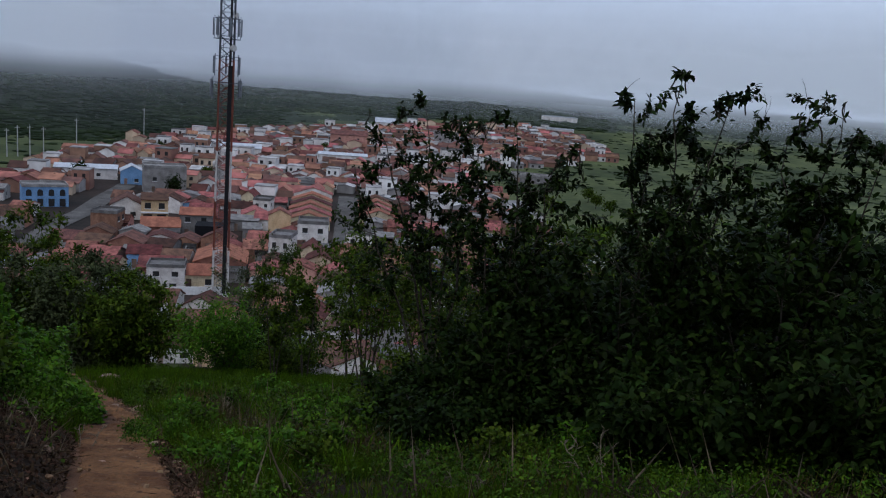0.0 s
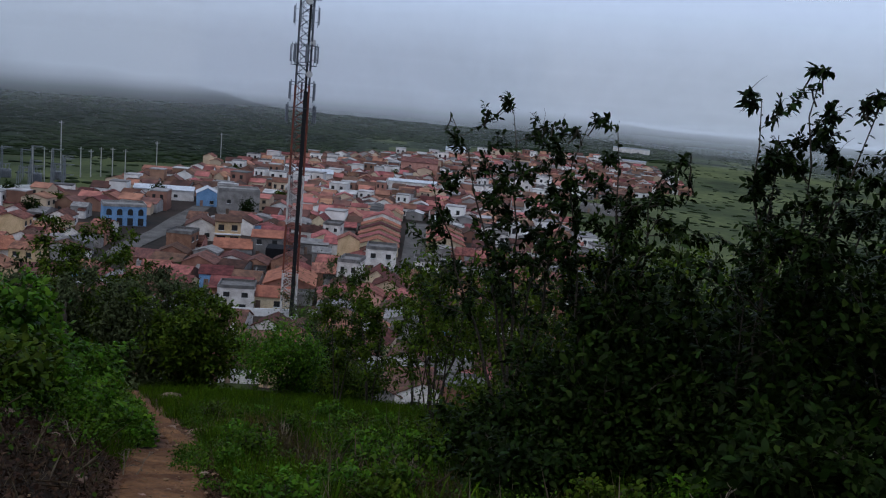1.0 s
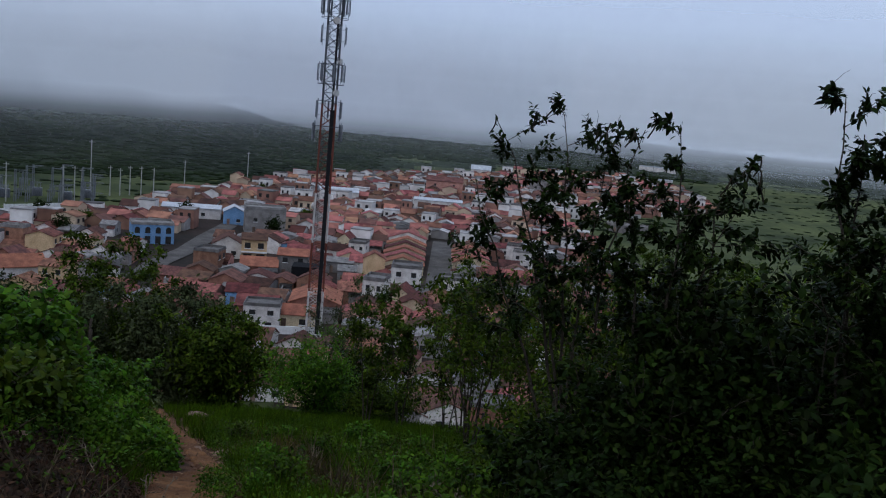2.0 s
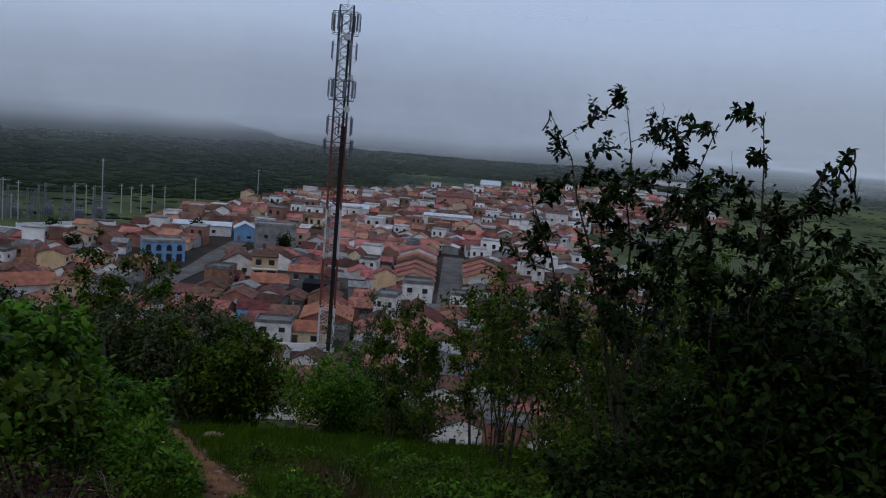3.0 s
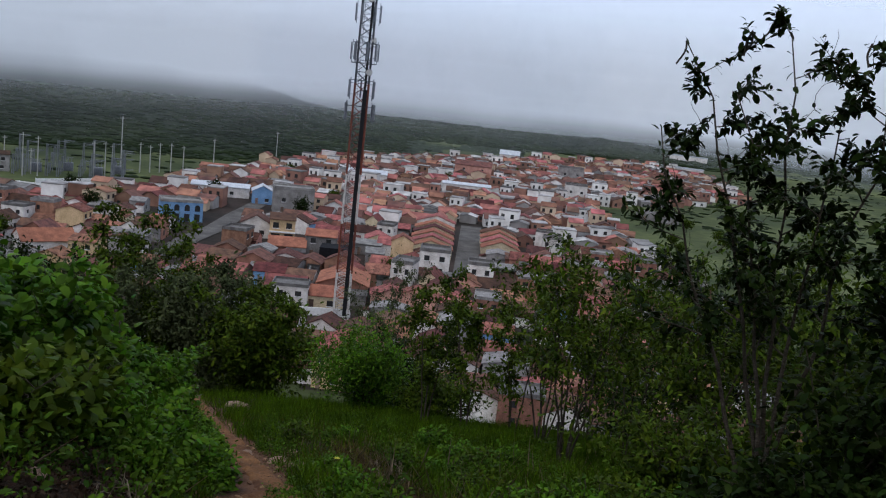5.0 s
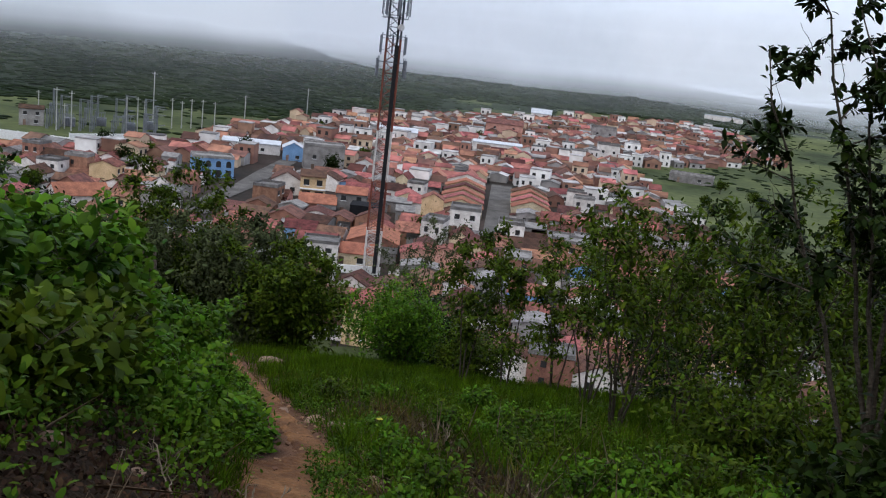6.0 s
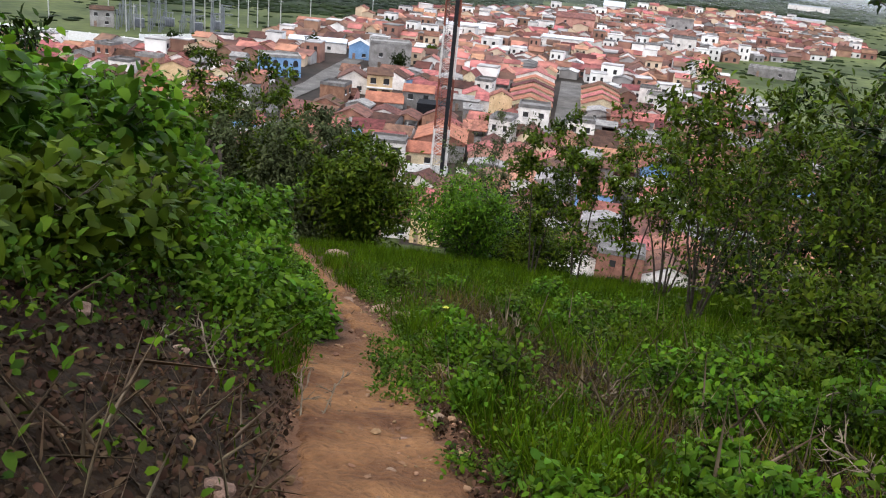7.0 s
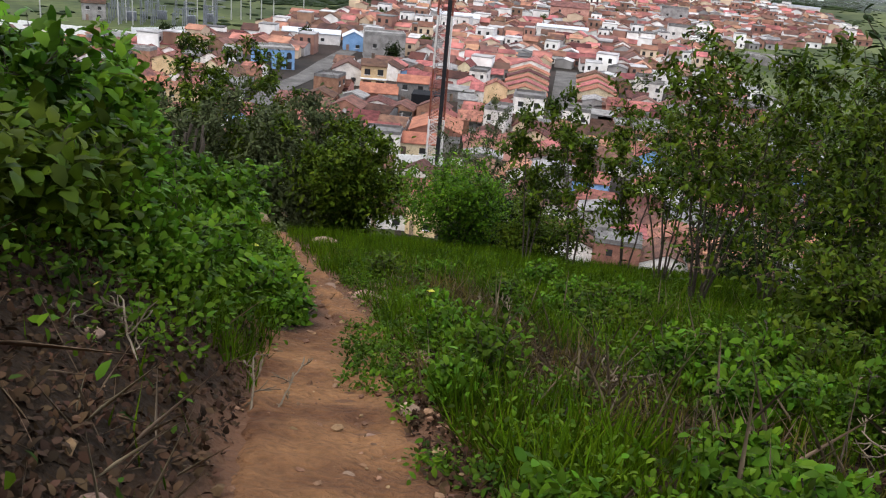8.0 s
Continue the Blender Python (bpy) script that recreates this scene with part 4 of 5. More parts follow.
beam(bm, (0, 0.2, 2.5), (0, 0.9, 2.5), 0.04, 4)
pm = bpy.data.meshes.new("panel_antenna")
bm.to_mesh(pm)
bm.free()
pm.materials.append(M_panel)
for z, rad, turns in ((58.6, 2.5, (15, 50, 85, 140, 195, 235, 275, 325)), (53.6, 2.2, (30, 80, 150, 210, 280, 330)), (47.0, 2.4, (10, 50, 90, 170, 220, 265, 310)), (40.5, 2.5, (60, 120, 180, 240, 300)), (36.5, 2.7, (75, 120, 240, 285))):
    for a in turns:
        o = new("panel_antenna", pm)
        o.parent = mast
        t = radians(a)
        o.matrix_basis = pose(rad * math.sin(t), -rad * math.cos(t), z, 0, 0, a)
for z, rad in ((61.8, 2.4), (58.0, 2.4), (50.0, 2.1), (46.5, 2.3), (43.5, 2.0), (39.0, 2.5)):
    bm = bmesh.new()
    pts = [(rad * math.cos(2 * math.pi * i / 12), rad * math.sin(2 * math.pi * i / 12), z) for i in range(12)]
    for p, q in zip(pts, pts[1:] + pts[:1]):
        beam(bm, p, q, 0.06, 4)
    for cx, cy in corners:
        beam(bm, (cx * 0.9, cy * 0.9, z), (cx * rad * 0.7, cy * rad * 0.7, z), 0.05, 4)
    part("antenna_ring", bm, M_steel, mast)
for z, a in ((57.5, 10), (50.5, 60), (45.0, 40), (24.5, 250)):
    bm = bmesh.new()
    bmesh.ops.create_cone(bm, cap_ends=True, segments=16, radius1=0.65, radius2=0.55, depth=0.5)
    bmesh.ops.rotate(bm, verts=bm.verts, matrix=Matrix.Rotation(radians(90), 3, "X"))
    d = part("dish_antenna", bm, M_mastwhite, mast, "round white dish antenna")
    t = radians(a)
    d.matrix_basis = pose(1.6 * math.sin(t), -1.6 * math.cos(t), z, 0, 0, a)

# ---- substation and street poles ----
sub = thing("substation", "fenced electrical substation of grey steel gantries", "substation", stand(-196, 285, 30))
for i in range(-6, 7):
    for j in range(-1, 3):
        if (i * 7 + j * 3) % 3 == 0:
            continue
        x, y, h = i * 3.6, j * 8.0, (7, 11.5, 5, 8.5, 4, 6, 13)[(i * 5 + j * 3) % 7]
        bm = bmesh.new()
        for cx, cy in corners:
            beam(bm, (x + cx * 0.35, y + cy * 0.35, -1), (x + cx * 0.2, y + cy * 0.2, h), 0.14, 4)
        for k in range(int(h)):
            beam(bm, (x - 0.3, y - 0.3, k), (x + 0.3, y - 0.3, k + 1), 0.05, 3)
            beam(bm, (x - 0.3, y + 0.3, k), (x - 0.3, y - 0.3, k + 1), 0.05, 3)
        part("gantry_column", bm, M_gantry, sub)
        bm = bmesh.new()
        beam(bm, (x, y, h - 0.3), (x + 3.6, y, h - 0.3), 0.16, 4)
        beam(bm, (x, y, h - 1.2), (x + 3.6, y, h - 0.4), 0.06, 4)
        part("gantry_beam", bm, M_gantry, sub)
for x, y in ((-12, 4), (-2, 13), (9, 4), (15, 14)):
    bm = bmesh.new()
    box(bm, x - 1.8, x + 1.8, y - 1.2, y + 1.2, -0.5, 3.2)
    for k in range(5):
        box(bm, x - 1.6 + k * 0.7, x - 1.3 + k * 0.7, y - 1.7, y - 1.23, 0.4, 2.8)
    for k in (-1, 0, 1):
        beam(bm, (x + k, y, 3.2), (x + k * 1.3, y, 4.8), 0.14, 6)
    part("transformer", bm, M_panel, sub)
for x, y, rz in [(-248 + 11.2 * i, 224.6 + 2.17 * i, 11) for i in range(7)] + [(-165, 232.5, 9), (-182, 247, 64), (-177, 257.4, 64)]:
    bm = bmesh.new()
    box(bm, 0.05, 11.4, -0.12, 0.12, -0.8, 2.9)
    box(bm, 0, 0.3, -0.2, 0.2, -0.8, 3.1)
    o = tagged(part("perimeter_wall", bm, M_white, None), "length of whitewashed perimeter wall by the substation", "wall", "substation wall")
    o.matrix_basis = stand(x, y, rz)
POLES = [(-230, 261, 13), (-219, 279, 12), (-203, 268, 15), (-200, 272, 14), (-191.5, 310, 22), (-188, 318, 12), (-186, 322, 11), (-184, 326, 12), (-180.7, 329, 12), (-180, 338, 11), (-180.7, 367, 13), (-181, 440, 14), (-205, 275, 9), (-190, 290, 13), (-188, 294, 13), (-187, 297, 12)]
for i, (x, y, h) in enumerate(POLES):
    bm = bmesh.new()
    bmesh.ops.create_cone(bm, cap_ends=True, segments=8, radius1=0.24, radius2=0.15, depth=h + 1)
    bmesh.ops.translate(bm, verts=bm.verts, vec=(0, 0, (h + 1) / 2 - 1))
    pole = thing("utility_pole", "tapered concrete utility pole with a cross-arm", "pole", stand(x, y, 35), "utility poles")
    part("shaft", bm, M_concrete, pole)
    bm = bmesh.new()
    box(bm, -0.9, 0.9, -0.17, -0.05, h - 0.9, h - 0.75)
    for k in (-0.8, -0.3, 0.3, 0.8):
        beam(bm, (k, -0.1, h - 0.75), (k, -0.1, h - 0.5), 0.05, 6)
    part("cross_arm", bm, M_concrete, pole)


# ---- trees in the town, woods on the hills ----
def clump_tree(seed, h, w, mat):
    rng = np.random.default_rng(seed)
    root = thing("tree", "leafy green yard tree among the houses", "tree", None, "yard trees")
    v, f = [], []
    tube(v, f, [Vector((0, 0, -0.6)), Vector((0.1, 0, h * 0.3)), Vector((0, 0.1, h * 0.7))], 0.2, 0.06, 6)
    for k in range(5):
        a = k * 1.3
        tube(v, f, [Vector((0, 0, h * 0.35)), Vector((w * 0.3 * math.cos(a), w * 0.3 * math.sin(a), h * 0.7))], 0.09, 0.04, 4)
    part("trunk", mesh_of("trunk", v, f, M_bark), None, root)
    n = 900
    d = rng.normal(0, 1, (n, 3))
    d /= np.linalg.norm(d, axis=1, keepdims=True)
    lump = 1 + 0.25 * np.sin(d[:, 0] * 5 + seed) + 0.2 * np.sin(d[:, 1] * 6 + d[:, 2] * 4)
    p = d * (rng.uniform(0.45, 1, (n, 1)) * lump[:, None]) * np.array((w * 0.5, w * 0.5, h * 0.36)) + np.array((0, 0, h * 0.66))
    part("crown", leaf_mesh("crown", p, rng.normal(0, 1, (n, 3)), rng.uniform(0.4, 0.9, n), mat, rng, 0.6, 2), None, root)
    return root


yard_trees = [clump_tree(50, 5.5, 5, M_leaf_mid), clump_tree(51, 7, 5.5, M_leaf_shade), clump_tree(52, 4.2, 4.5, M_leaf_mid)]
used = [False] * 3
for i in range(150):
    u, v = rnd.uniform(-240, 160), rnd.uniform(100, 640)
    p = U * u + V * v
    lane = (u - 0.7) % 36
    low_right = p.x > -20 and 140 < p.y < 420 and p.x < 140
    if not (inside(p.x, p.y) and 16.5 < lane < 19.5) and not (low_right and not inside(p.x, p.y)) and not (p.x < -120 and 130 < p.y < 240):
        continue
    if any((p.x - a) ** 2 + (p.y - b) ** 2 < (r + 1) ** 2 for a, b, r in taken):
        continue
    m = stand(p.x, p.y, rnd.uniform(0, 360))
    k = i % 3
    if used[k]:
        copy_thing(yard_trees[k], m)
    else:
        yard_trees[k].matrix_basis, used[k] = m, True


def woods(name, label, count, seed, place, size):
    """Many rounded, uneven crowns in one mesh."""
    rng = np.random.default_rng(seed)
    bm = bmesh.new()
    bmesh.ops.create_icosphere(bm, subdivisions=1, radius=1)
    base = np.array([v.co[:] for v in bm.verts])
    fs = np.array([[v.index for v in f.verts] for f in bm.faces])
    bm.free()
    vs, ff, k = [], [], 0
    while k < count:
        b, r = place(rng)
        t = radians(b)
        x, y = -r * math.sin(t), r * math.cos(t)
        if inside(x, y):
            continue
        s = size * rng.uniform(0.5, 1.3)
        c = base * (1 + rng.normal(0, 0.16, (len(base), 1))) * (s, s, s * 0.17) + (x, y, ground(x, y) + s * 0.05)
        vs.append(c)
        ff.append(fs + k * len(base))
        k += 1
    me = mesh_of(name, np.concatenate(vs).tolist(), np.concatenate(ff).tolist(), M_wood)
    me.polygons.foreach_set("use_smooth", [True] * len(me.polygons))
    tagged(new(name, me), label, "woods", kind="stuff")


woods("hill_woods", "dark dense woods covering the misty hill", 11000, 71, lambda g: (g.uniform(14, 62), 440 + 480 * g.uniform(0, 1)), 3.6)
woods("back_woods", "dark woods on the hill behind, in mist", 6000, 74, lambda g: (g.uniform(-7, 32), 720 + 700 * g.uniform(0, 1)), 5.0)
woods("valley_scrub", "scattered dark scrub and hedges on the valley fields", 2400, 72, lambda g: (g.uniform(-40, 14), 380 + 900 * g.uniform(0, 1) ** 1.3), 2.2)
woods("field_hedges", "dark hedge trees on the field by the substation", 80, 75, lambda g: (g.uniform(26, 50), g.uniform(350, 440)), 2.6)
woods("slope_scrub", "dark scrub covering the lower hillside", 2600, 73, lambda g: (g.uniform(-50, 62), g.uniform(42, 108)), 1.1)


# ---- low cloud lying on the hills ----
def cloud_bank(name, radius, noise_scale, strength, rows, nearer):
    m = bpy.data.materials.new(name)
    m.use_nodes = True
    n, l = m.node_tree.nodes, m.node_tree.links
    n.remove(n["Principled BSDF"])
    uv = n.new("ShaderNodeUVMap")
    sep = n.new("ShaderNodeSeparateXYZ")
    l.new(uv.outputs[0], sep.inputs[0])
    co = n.new("ShaderNodeTexCoord")
    nz = n.new("ShaderNodeTexNoise")
    nz.inputs["Scale"].default_value, nz.inputs["Detail"].default_value = noise_scale, 5
    l.new(co.outputs["Object"], nz.inputs["Vector"])
    off = n.new("ShaderNodeMapRange")
    off.inputs["From Min"].default_value, off.inputs["From Max"].default_value = 0.3, 0.7
    off.inputs["To Min"].default_value, off.inputs["To Max"].default_value = 0.78, 1.2
    l.new(nz.outputs["Fac"], off.inputs["Value"])
    mul = n.new("ShaderNodeMath")
    mul.operation, mul.use_clamp = "MULTIPLY", True
    l.new(sep.outputs["Y"], mul.inputs[0])
    l.new(off.outputs[0], mul.inputs[1])
    last = n.new("ShaderNodeMath")
    last.operation = "MULTIPLY"
    last.inputs[1].default_value = strength
    l.new(mul.outputs[0], last.inputs[0])
    dif, tra, both, clear, mix = n.new("ShaderNodeBsdfDiffuse"), n.new("ShaderNodeBsdfTranslucent"), n.new("ShaderNodeAddShader"), n.new("ShaderNodeBsdfTransparent"), n.new("ShaderNodeMixShader")
    dif.inputs["Color"].default_value = (0.5, 0.5, 0.5, 1)
    tra.inputs["Color"].default_value = (0.5, 0.5, 0.5, 1)
    l.new(dif.outputs[0], both.inputs[0])
    l.new(tra.outputs[0], both.inputs[1])
    l.new(last.outputs[0], mix.inputs[0])
    l.new(clear.outputs[0], mix.inputs[1])
    l.new(both.outputs[0], mix.inputs[2])
    l.new(mix.outputs[0], n["Material Output"].inputs["Surface"])
    bearings = np.linspace(-60, 75, 140)
    verts, faces, alpha = [], [], []
    for b in bearings:
        mid = float(np.interp(b, (-25, -10, 3, 18, 30, 45), (0.008, 0.007, 0.003, 0.0, -0.004, -0.012)))
        t = radians(b)
        for off_z, a in rows:
            rad = radius * float(np.interp(b, (2, 5, 8, 14, 19, 24), nearer))
            verts.append((-rad * math.sin(t), rad * math.cos(t), 1.2 + rad * (mid + off_z)))
            alpha.append(a)
    k = len(rows)
    for i in range(len(bearings) - 1):
        for j in range(k - 1):
            faces.append((i * k + j, (i + 1) * k + j, (i + 1) * k + j + 1, i * k + j + 1))
    me = mesh_of(name, verts, faces, m)
    lay = me.uv_layers.new(name="UVMap")
    for loop in me.loops:
        lay.data[loop.index].uv = (0, alpha[loop.vertex_index])
    me.polygons.foreach_set("use_smooth", [True] * len(faces))
    tagged(new(name, me), "bank of low grey cloud resting on the hills", "cloud", kind="structure")


HAZE = [(-0.085, 0), (-0.06, 0.035), (-0.04, 0.07), (-0.025, 0.15), (-0.012, 0.38), (0, 0.76), (0.012, 0.96), (0.024, 1.0), (0.045, 0.95), (0.075, 0.6), (0.11, 0.36), (0.16, 0.16), (0.23, 0)]
cloud_bank("backdrop_cloud", 745, 0.006, 1.0, HAZE, (1.0, 0.95, 0.875, 0.775, 0.7, 0.645))
VEIL = [(-0.045, 0), (-0.034, 0.12), (-0.024, 0.32), (-0.014, 0.58), (-0.004, 0.85), (0.01, 1.0), (0.03, 1.0), (0.06, 0.7), (0.12, 0)]
cloud_bank("backdrop_veil", 1060, 0.005, 0.9, VEIL, (0.98, 0.97, 0.96, 0.95, 0.94, 0.93))


# ---- ground cover beside the path ----
def scatter(rng, n, x0, x1, y0, y1, keep):
    """Points on the slope, thinned by keep(side of path, x, y)."""
    out = []
    while len(out) < n:
        x, y = rng.uniform(x0, x1), rng.uniform(y0, y1)
        s = x - path_x(y)
        if rng.uniform(0, 1) < keep(s, x, y):
            out.append((x, y, ground(x, y)))
    return np.array(out)


def bare(s, y):
    """Half width of the trodden ground."""
    return 0.42 if y < 10.4 else 0.2


def patches(x, y, scale, seed, cut):
    return 1.0 if noise.noise((x * scale, y * scale, seed)) > cut else 0.12


def grass(name, label, n, seed, mat, area, keep, low, high, slim, upright=1.6):
    rng = np.random.default_rng(seed)
    p = scatter(rng, n, *area, keep)
    d = rng.normal(0, 0.45, (n, 3)) + (0, 0, upright)
    L = rng.uniform(low, high, n)
    me = leaf_mesh(name, p - (0, 0, 0.02), d, L, mat, rng, slim, 2)
    tagged(new(name, me), label, "grass", kind="stuff")


def weeds(name, label, plants, each, seed, mat, area, keep, tall, leaf, slim=0.55):
    rng = np.random.default_rng(seed)
    p = scatter(rng, plants, *area, keep)
    h = rng.uniform(0.35, 1.0, plants) * tall
    pts = np.repeat(p, each, axis=0)
    hh = np.repeat(h, each)
    k = plants * each
    f = rng.uniform(0.05, 1, k)
    off = rng.normal(0, 1, (k, 2)) * (hh * 0.28)[:, None]
    pts = pts + np.column_stack([off, hh * f])
    d = np.column_stack([off / (hh[:, None] + 0.05) * 1.6 + rng.normal(0, 0.4, (k, 2)), rng.normal(0.15, 0.45, k)])
    me = leaf_mesh(name, pts, d, leaf * rng.uniform(0.5, 1.3, k), mat, rng, slim, 4)
    tagged(new(name, me), label, "weeds", kind="stuff")


def tufts(name, label, count, blades, seed, mat, area, keep, low, high, slim=0.03):
    """Clumps of grass whose blades lean outwards from one root."""
    rng = np.random.default_rng(seed)
    p = np.repeat(scatter(rng, count, *area, keep), blades, axis=0)
    n = count * blades
    tall = np.repeat(rng.uniform(low, high, count), blades)
    a, out = rng.uniform(0, 2 * math.pi, n), rng.uniform(0, 1, n)
    d = np.column_stack([np.cos(a) * out * 0.75, np.sin(a) * out * 0.75, np.ones(n)])
    root = p + np.column_stack([np.cos(a) * out * 0.05, np.sin(a) * out * 0.05, np.full(n, -0.02)])
    me = leaf_mesh(name, root, d, tall * rng.uniform(0.55, 1.1, n), mat, rng, slim, 4)
    tagged(new(name, me), label, "grass", kind="stuff")


def rubble(name, label, count, seed, mat, area, keep, low, high):
    """Angular pebbles and clods, half sunk."""
    rng = np.random.default_rng(seed)
    p = scatter(rng, count, *area, keep)
    bm = bmesh.new()
    bmesh.ops.create_icosphere(bm, subdivisions=1, radius=1)
    base = np.array([v.co[:] for v in bm.verts])
    fs = np.array([[v.index for v in f.verts] for f in bm.faces])
    bm.free()
    size = low * (high / low) ** (rng.uniform(0, 1, count) ** 2)
    vs = [base * (1 + rng.normal(0, 0.2, (len(base), 1))) * rng.uniform(0.6, 1.3, 3) * (1, 1, 0.6) * k + q + (0, 0, 0.02) for q, k in zip(p, size)]
    me = mesh_of(name, np.concatenate(vs).tolist(), np.concatenate([fs + i * len(base) for i in range(count)]).tolist(), mat)
    tagged(new(name, me), label, "pebbles", kind="stuff")


DRY = [(-3.9, 15.2), (-2.6, 12.2), (-1.0, 9.0), (0.3, 7.6), (1.6, 7.0)]


def dry(x, y):
    """1 on the streak of dead growth that runs down beside the path, 0 off it."""
    return 1.0 if off_line(x + 0.3 * noise.noise((x * 1.6, y * 1.6, 20)), y, DRY) < 0.28 + 0.2 * noise.noise((x, y, 30)) else 0.0


RIGHT = lambda s, x, y: (1 - 0.94 * dry(x, y)) * (1.0 if s > bare(s, y) + 0.25 else 0.0) * patches(x, y, 0.55, 2.0, -0.08) * patches(x, y, 2.2, 5.0, -0.05)
grass("slope_grass", "fresh green grass tufts on the slope", 60000, 81, M_grass, (-8, 6.5, 7.5, 25), RIGHT, 0.1, 0.38, 0.03)
grass("slope_grass_near", "short fresh grass beside the footpath", 24000, 82, M_grass, (-3, 3.5, 4.4, 10), RIGHT, 0.05, 0.22, 0.03)
grass("straw_grass", "yellowing grass in patches on the slope", 16000, 97, M_straw, (-8, 6, 5.5, 22), lambda s, x, y: (1.0 if s > bare(s, y) + 0.2 else 0.0) * (1.0 if noise.noise((x * 0.9, y * 0.9, 41)) > 0.12 or dry(x, y) else 0.03), 0.06, 0.3, 0.025, 1.2)
grass("brow_grass", "rough grass along the brow of the slope", 18000, 83, M_grass, (-16, 0, 15, 28), lambda s, x, y: 1.0 if abs(s) > 0.2 else 0.05, 0.15, 0.4, 0.04)
weeds("slope_weeds", "low broad-leaved weeds among the grass", 9500, 14, 84, M_weed, (-7, 6.5, 4.5, 20), lambda s, x, y: (1 - 0.9 * dry(x, y)) * (1.0 if s > bare(s, y) + 0.25 else 0.0) * patches(x, y, 1.3, 6.0, 0.08), 0.3, 0.033)
weeds("path_weeds", "small green weeds on the edges of the path", 420, 14, 95, M_weed, (-8, 0, 6.5, 18), lambda s, x, y: 1.0 if 0.15 < s < 0.5 and 8.9 < y < 11 or 0.4 < s < 0.75 and noise.noise((x * 2, y * 2, 1)) > 0.1 else 0.0, 0.14, 0.035)
weeds("bank_weeds", "lush broad-leaved weeds covering the bank", 6000, 14, 85, M_weed, (-11, -1.6, 5.6, 18), lambda s, x, y: 1.0 if -7 < s < -(0.36 if y > 9.4 else 0.95 - 0.15 * max(0, y - 6)) and (y > 7.6 or s < -1.2) else 0.14 if s < -0.55 else 0.0, 0.36, 0.046)
grass("bank_grass", "green grass hanging over the bank", 12000, 86, M_grass, (-10, -1.5, 6.5, 19), lambda s, x, y: 1.0 if -3 < s < -0.36 and y > 8.4 else 0.06 if s < -0.5 else 0.0, 0.08, 0.28, 0.035)
grass("dead_stalks", "dry dead stalks lying among the weeds", 8000, 87, M_dry, (-6, 6, 4.4, 18), lambda s, x, y: 1.0 if dry(x, y) else (0.35 if s > 0.5 else 0.9 if s < -0.5 and y < 9.5 else 0.01) * patches(x, y, 0.8, 11.0, 0.0), 0.1, 0.4, 0.012, 0.25)
grass("dead_twigs", "pale dry twigs tangled over the scrub", 1500, 96, M_dry, (-3, 6, 5, 14), lambda s, x, y: 1.0 if dry(x, y) else 0.35 if s > 0.9 else 0.3 if s < -0.8 and y < 9 else 0, 0.2, 0.6, 0.007, 0.5)
weeds("leaf_litter", "brown leaf litter and clods on the bank foot", 15000, 3, 88, M_litter, (-5, 2, 4.4, 15.5), lambda s, x, y: 1.0 if (-2.4 < s < -0.4 and y < 9.5) or (0.45 < s < 1.1 and y < 11) or dry(x, y) else 0.35 if s > 0.5 and noise.noise((x * 1.4, y * 1.4, 50)) > 0.2 else 0.0, 0.03, 0.036, 0.6)
weeds("yellowed_leaves", "a few yellowed leaves among the weeds", 40, 1, 89, M_leaf_yellow, (-6, 3, 6, 13), lambda s, x, y: 1.0 if s < -0.6 or s > 0.8 else 0, 0.4, 0.07, 0.5)


tufts("grass_tufts", "fresh tall grass tufts on the slope", 1300, 30, 101, M_grass, (-8, 6, 6.5, 22), lambda s, x, y: (1 - dry(x, y)) * (1.0 if s > bare(s, y) + 0.3 else 0.0) * patches(x, y, 0.7, 15.0, 0.08), 0.14, 0.38, 0.022)
tufts("bank_tufts", "grass tufts along the edge of the bank", 500, 24, 102, M_grass, (-11, -2.5, 8.5, 20), lambda s, x, y: 1.0 if -1.6 < s < -0.4 else 0.1 if s < -1.6 else 0.0, 0.12, 0.26, 0.024)
M_pebble = material("pale_reddish_pebbles", (0.2, 0.125, 0.07), (0.09, 0.048, 0.026), 4, 0.95, 0.4, 30, spread=0.5, island=True)
rubble("path_rubble", "loose pebbles and clods on the dirt path", 1500, 103, M_pebble, (-8, 0.5, 4.5, 20), lambda s, x, y: 1.0 if 0.15 < s < 0.75 else 0.3 if -0.45 < s < 0.75 else 0.06 if -1.6 < s < 0 and y < 10 else 0.0, 0.005, 0.034)


def stone(seed, x, y, size, flat, label, name="stone", group="stones by the path"):
    rng = np.random.default_rng(seed)
    bm = bmesh.new()
    bmesh.ops.create_icosphere(bm, subdivisions=3, radius=1)
    sx, sy = rng.uniform(0.75, 1.25, 2)
    for v in bm.verts:
        c = v.co * 1.3 + Vector((seed * 3.1, 0, 0))
        k = 1 + 0.28 * noise.noise(c) + 0.1 * noise.noise(c * 3)
        v.co = Vector((v.co.x * sx * k, v.co.y * sy * k, max(v.co.z * k, -0.5) * flat)) * size
    for f in bm.faces:
        f.smooth = True
    o = tagged(part(name, bm, M_rock, None), label, "rock" if name == "rock" else "stone", group)
    o.matrix_basis = pose(x, y, ground(x, y) + size * flat * 0.25, rng.uniform(-8, 8), rng.uniform(-8, 8), rng.uniform(0, 360))


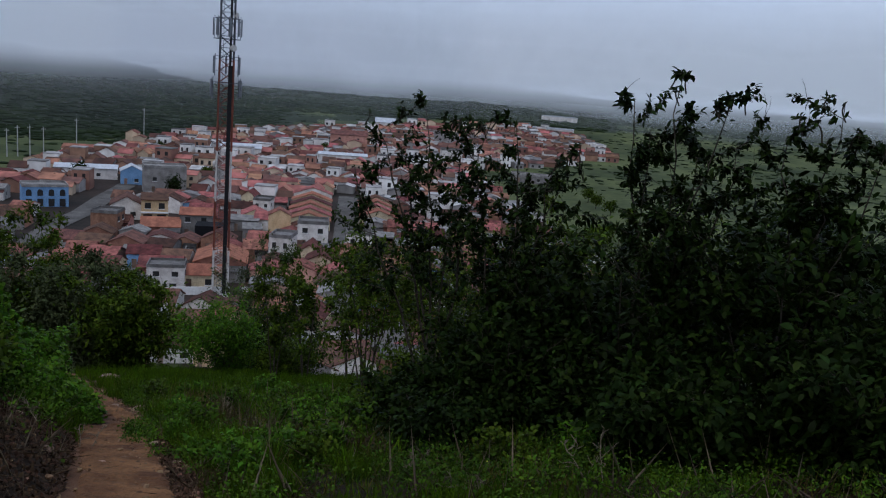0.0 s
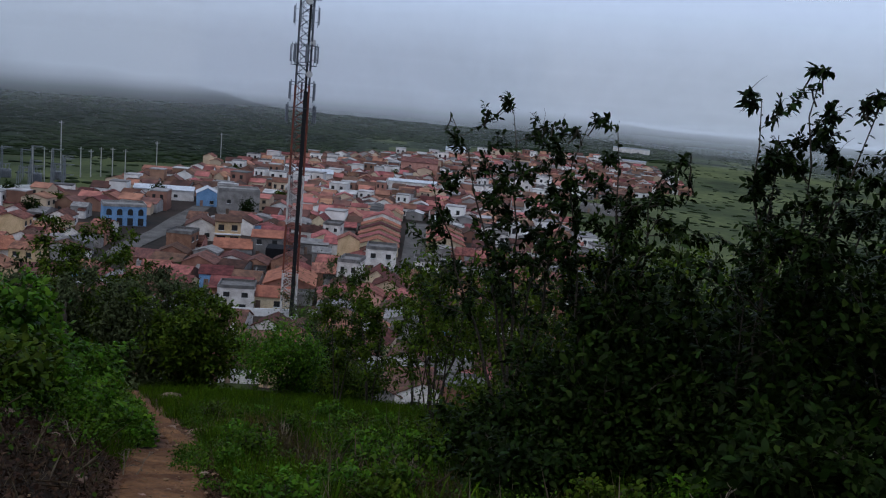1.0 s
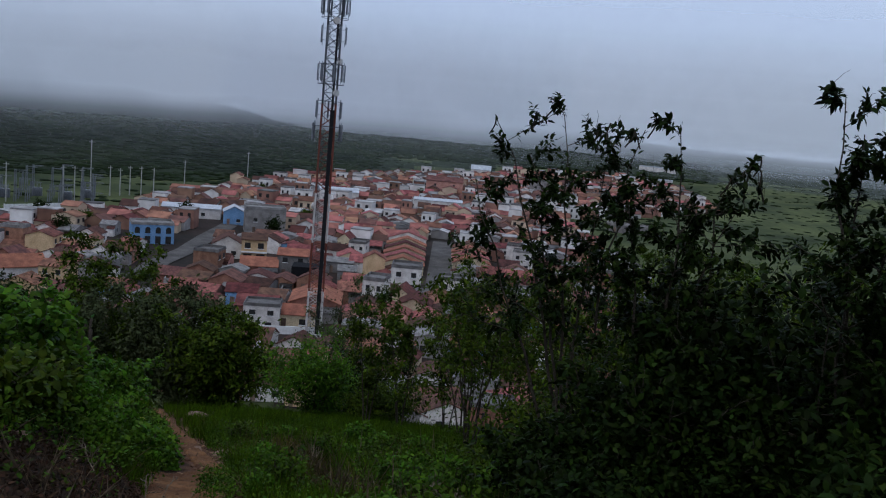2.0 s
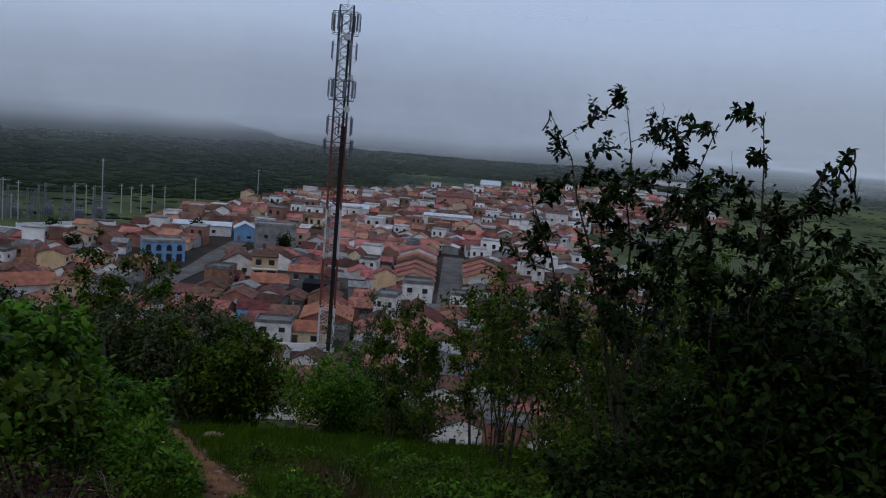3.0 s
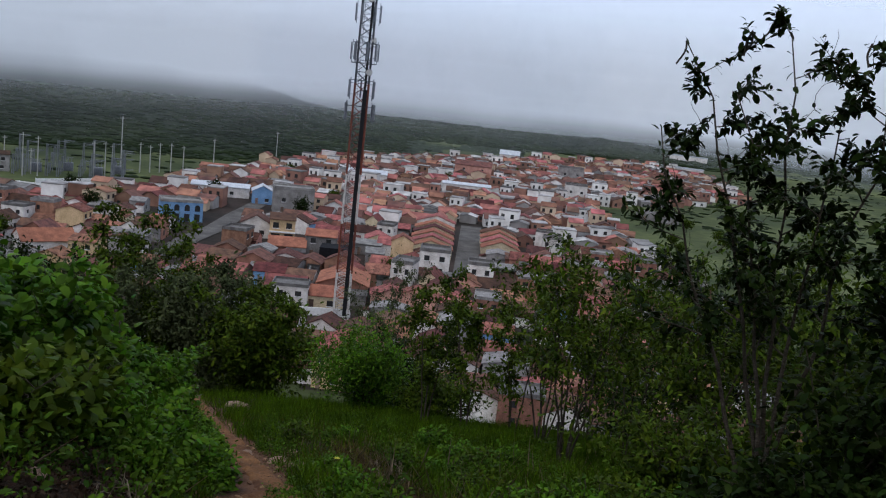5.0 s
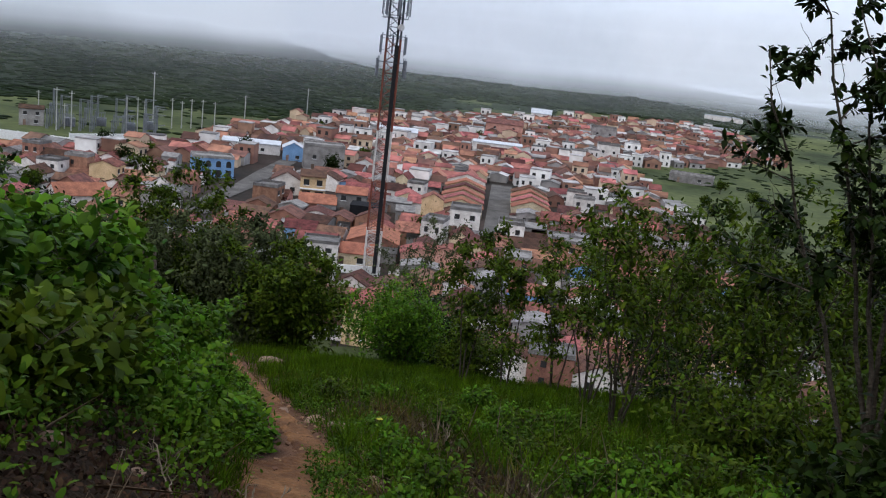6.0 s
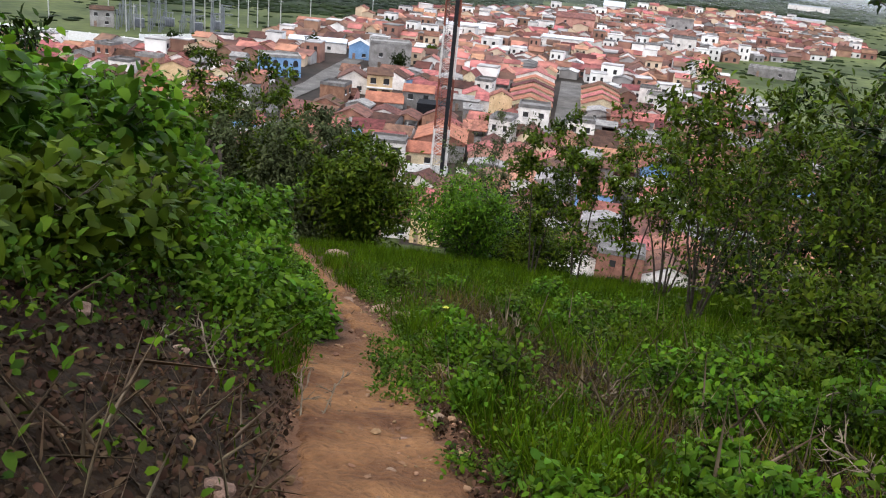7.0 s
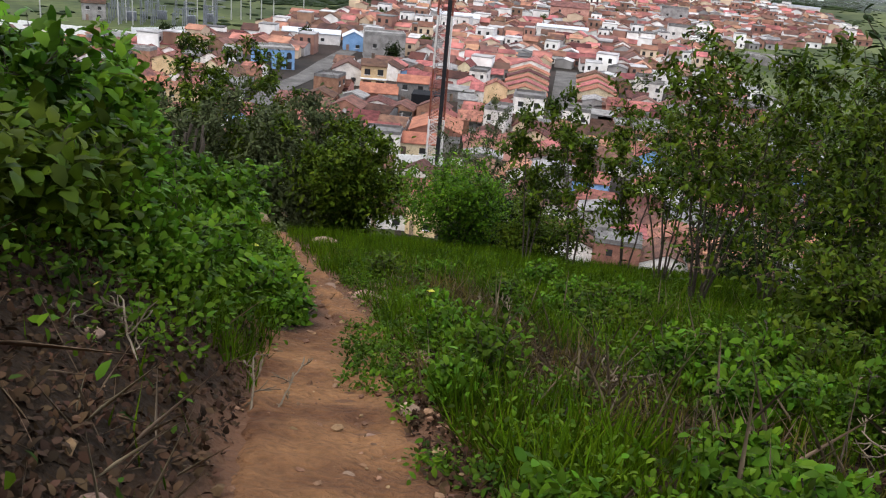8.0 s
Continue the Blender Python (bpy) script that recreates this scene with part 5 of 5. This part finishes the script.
stone(1, -8.35, 21.2, 0.27, 0.6, "pale pink boulder at the brow beside the footpath", "rock", "")
stone(2, -13.0, 26.4, 0.5, 0.5, "pale flat rock showing through the grass", "rock", "")
for i, (s, y, size) in enumerate(((0.75, 12.9, 0.17), (0.95, 12.6, 0.1), (0.55, 13.6, 0.12), (0.7, 10.2, 0.07), (0.85, 9.5, 0.08), (0.5, 8.6, 0.06), (-0.2, 15.2, 0.12), (0.15, 14.1, 0.1), (0.1, 7.5, 0.035), (-0.15, 6.9, 0.045), (0.75, 11.3, 0.09), (0.25, 8.1, 0.03), (0.6, 7.2, 0.06), (-0.95, 7.4, 0.04), (-1.3, 6.9, 0.06), (0.9, 14.4, 0.12), (1.05, 10.9, 0.08), (-0.6, 6.4, 0.06), (0.35, 6.3, 0.05), (0.7, 15.6, 0.12), (0.5, 5.2, 0.1))):
    stone(10 + i, path_x(y) + s, y, size, 0.5, "small pale stone lying by the dirt path")


def dead_branch(seed, x, y, size):
    rng = np.random.default_rng(seed)
    root = thing("dead_branch", "pale dry dead branch lying tangled in the grass", "branch", pose(x, y, ground(x, y) + 0.04, rng.uniform(50, 75), 0, rng.uniform(0, 360)), "dead branches")
    lines, tips = grow(rng, size, size * 0.7, 2, (0, 0), 0.1, 7, 1.6)
    for pts, r0, r1 in lines[:1]:
        v, f = [], []
        tube(v, f, pts, r0 * 1.2, r1, 5)
        part("stem", mesh_of("stem", v, f, M_deadwood), None, root)
    v, f = [], []
    for pts, r0, r1 in lines[1:]:
        tube(v, f, pts, r0 * 0.9, r1, 3)
    part("twig_spray", mesh_of("twig_spray", v, f, M_deadwood), None, root)


for i, (x, y, size) in enumerate(((-2.4, 11.8, 0.45), (-1.4, 9.6, 0.4), (0.1, 8.1, 0.42), (0.75, 7.6, 0.4), (1.2, 7.7, 0.45), (0.2, 7.4, 0.3), (-0.2, 9.6, 0.4), (-2.9, 7.4, 0.3), (-2.7, 8.2, 0.3), (0.9, 6.3, 0.3), (1.4, 5.6, 0.35), (2.3, 6.0, 0.4))):
    dead_branch(300 + i, x, y, size)

# leafy clumps standing out of the grass
rng_clump = random.Random(44)
for i in range(64):
    y = rng_clump.uniform(6.2, 16)
    x = path_x(y) + rng_clump.uniform(0.75, 4.6)
    if dry(x, y):
        x += 0.7
    h = rng_clump.uniform(0.16, 0.46)
    shrub("weed_clump", "small leafy weed clump standing in the grass", (x, y), h, h * 0.75, 6, 800, 0.058, (M_leaf_bright, M_weed, M_leaf_bright, M_leaf_mid)[i % 4], 400 + i, low=0.0, category="weed", fill=0.3, slim=0.55, twigs=4)
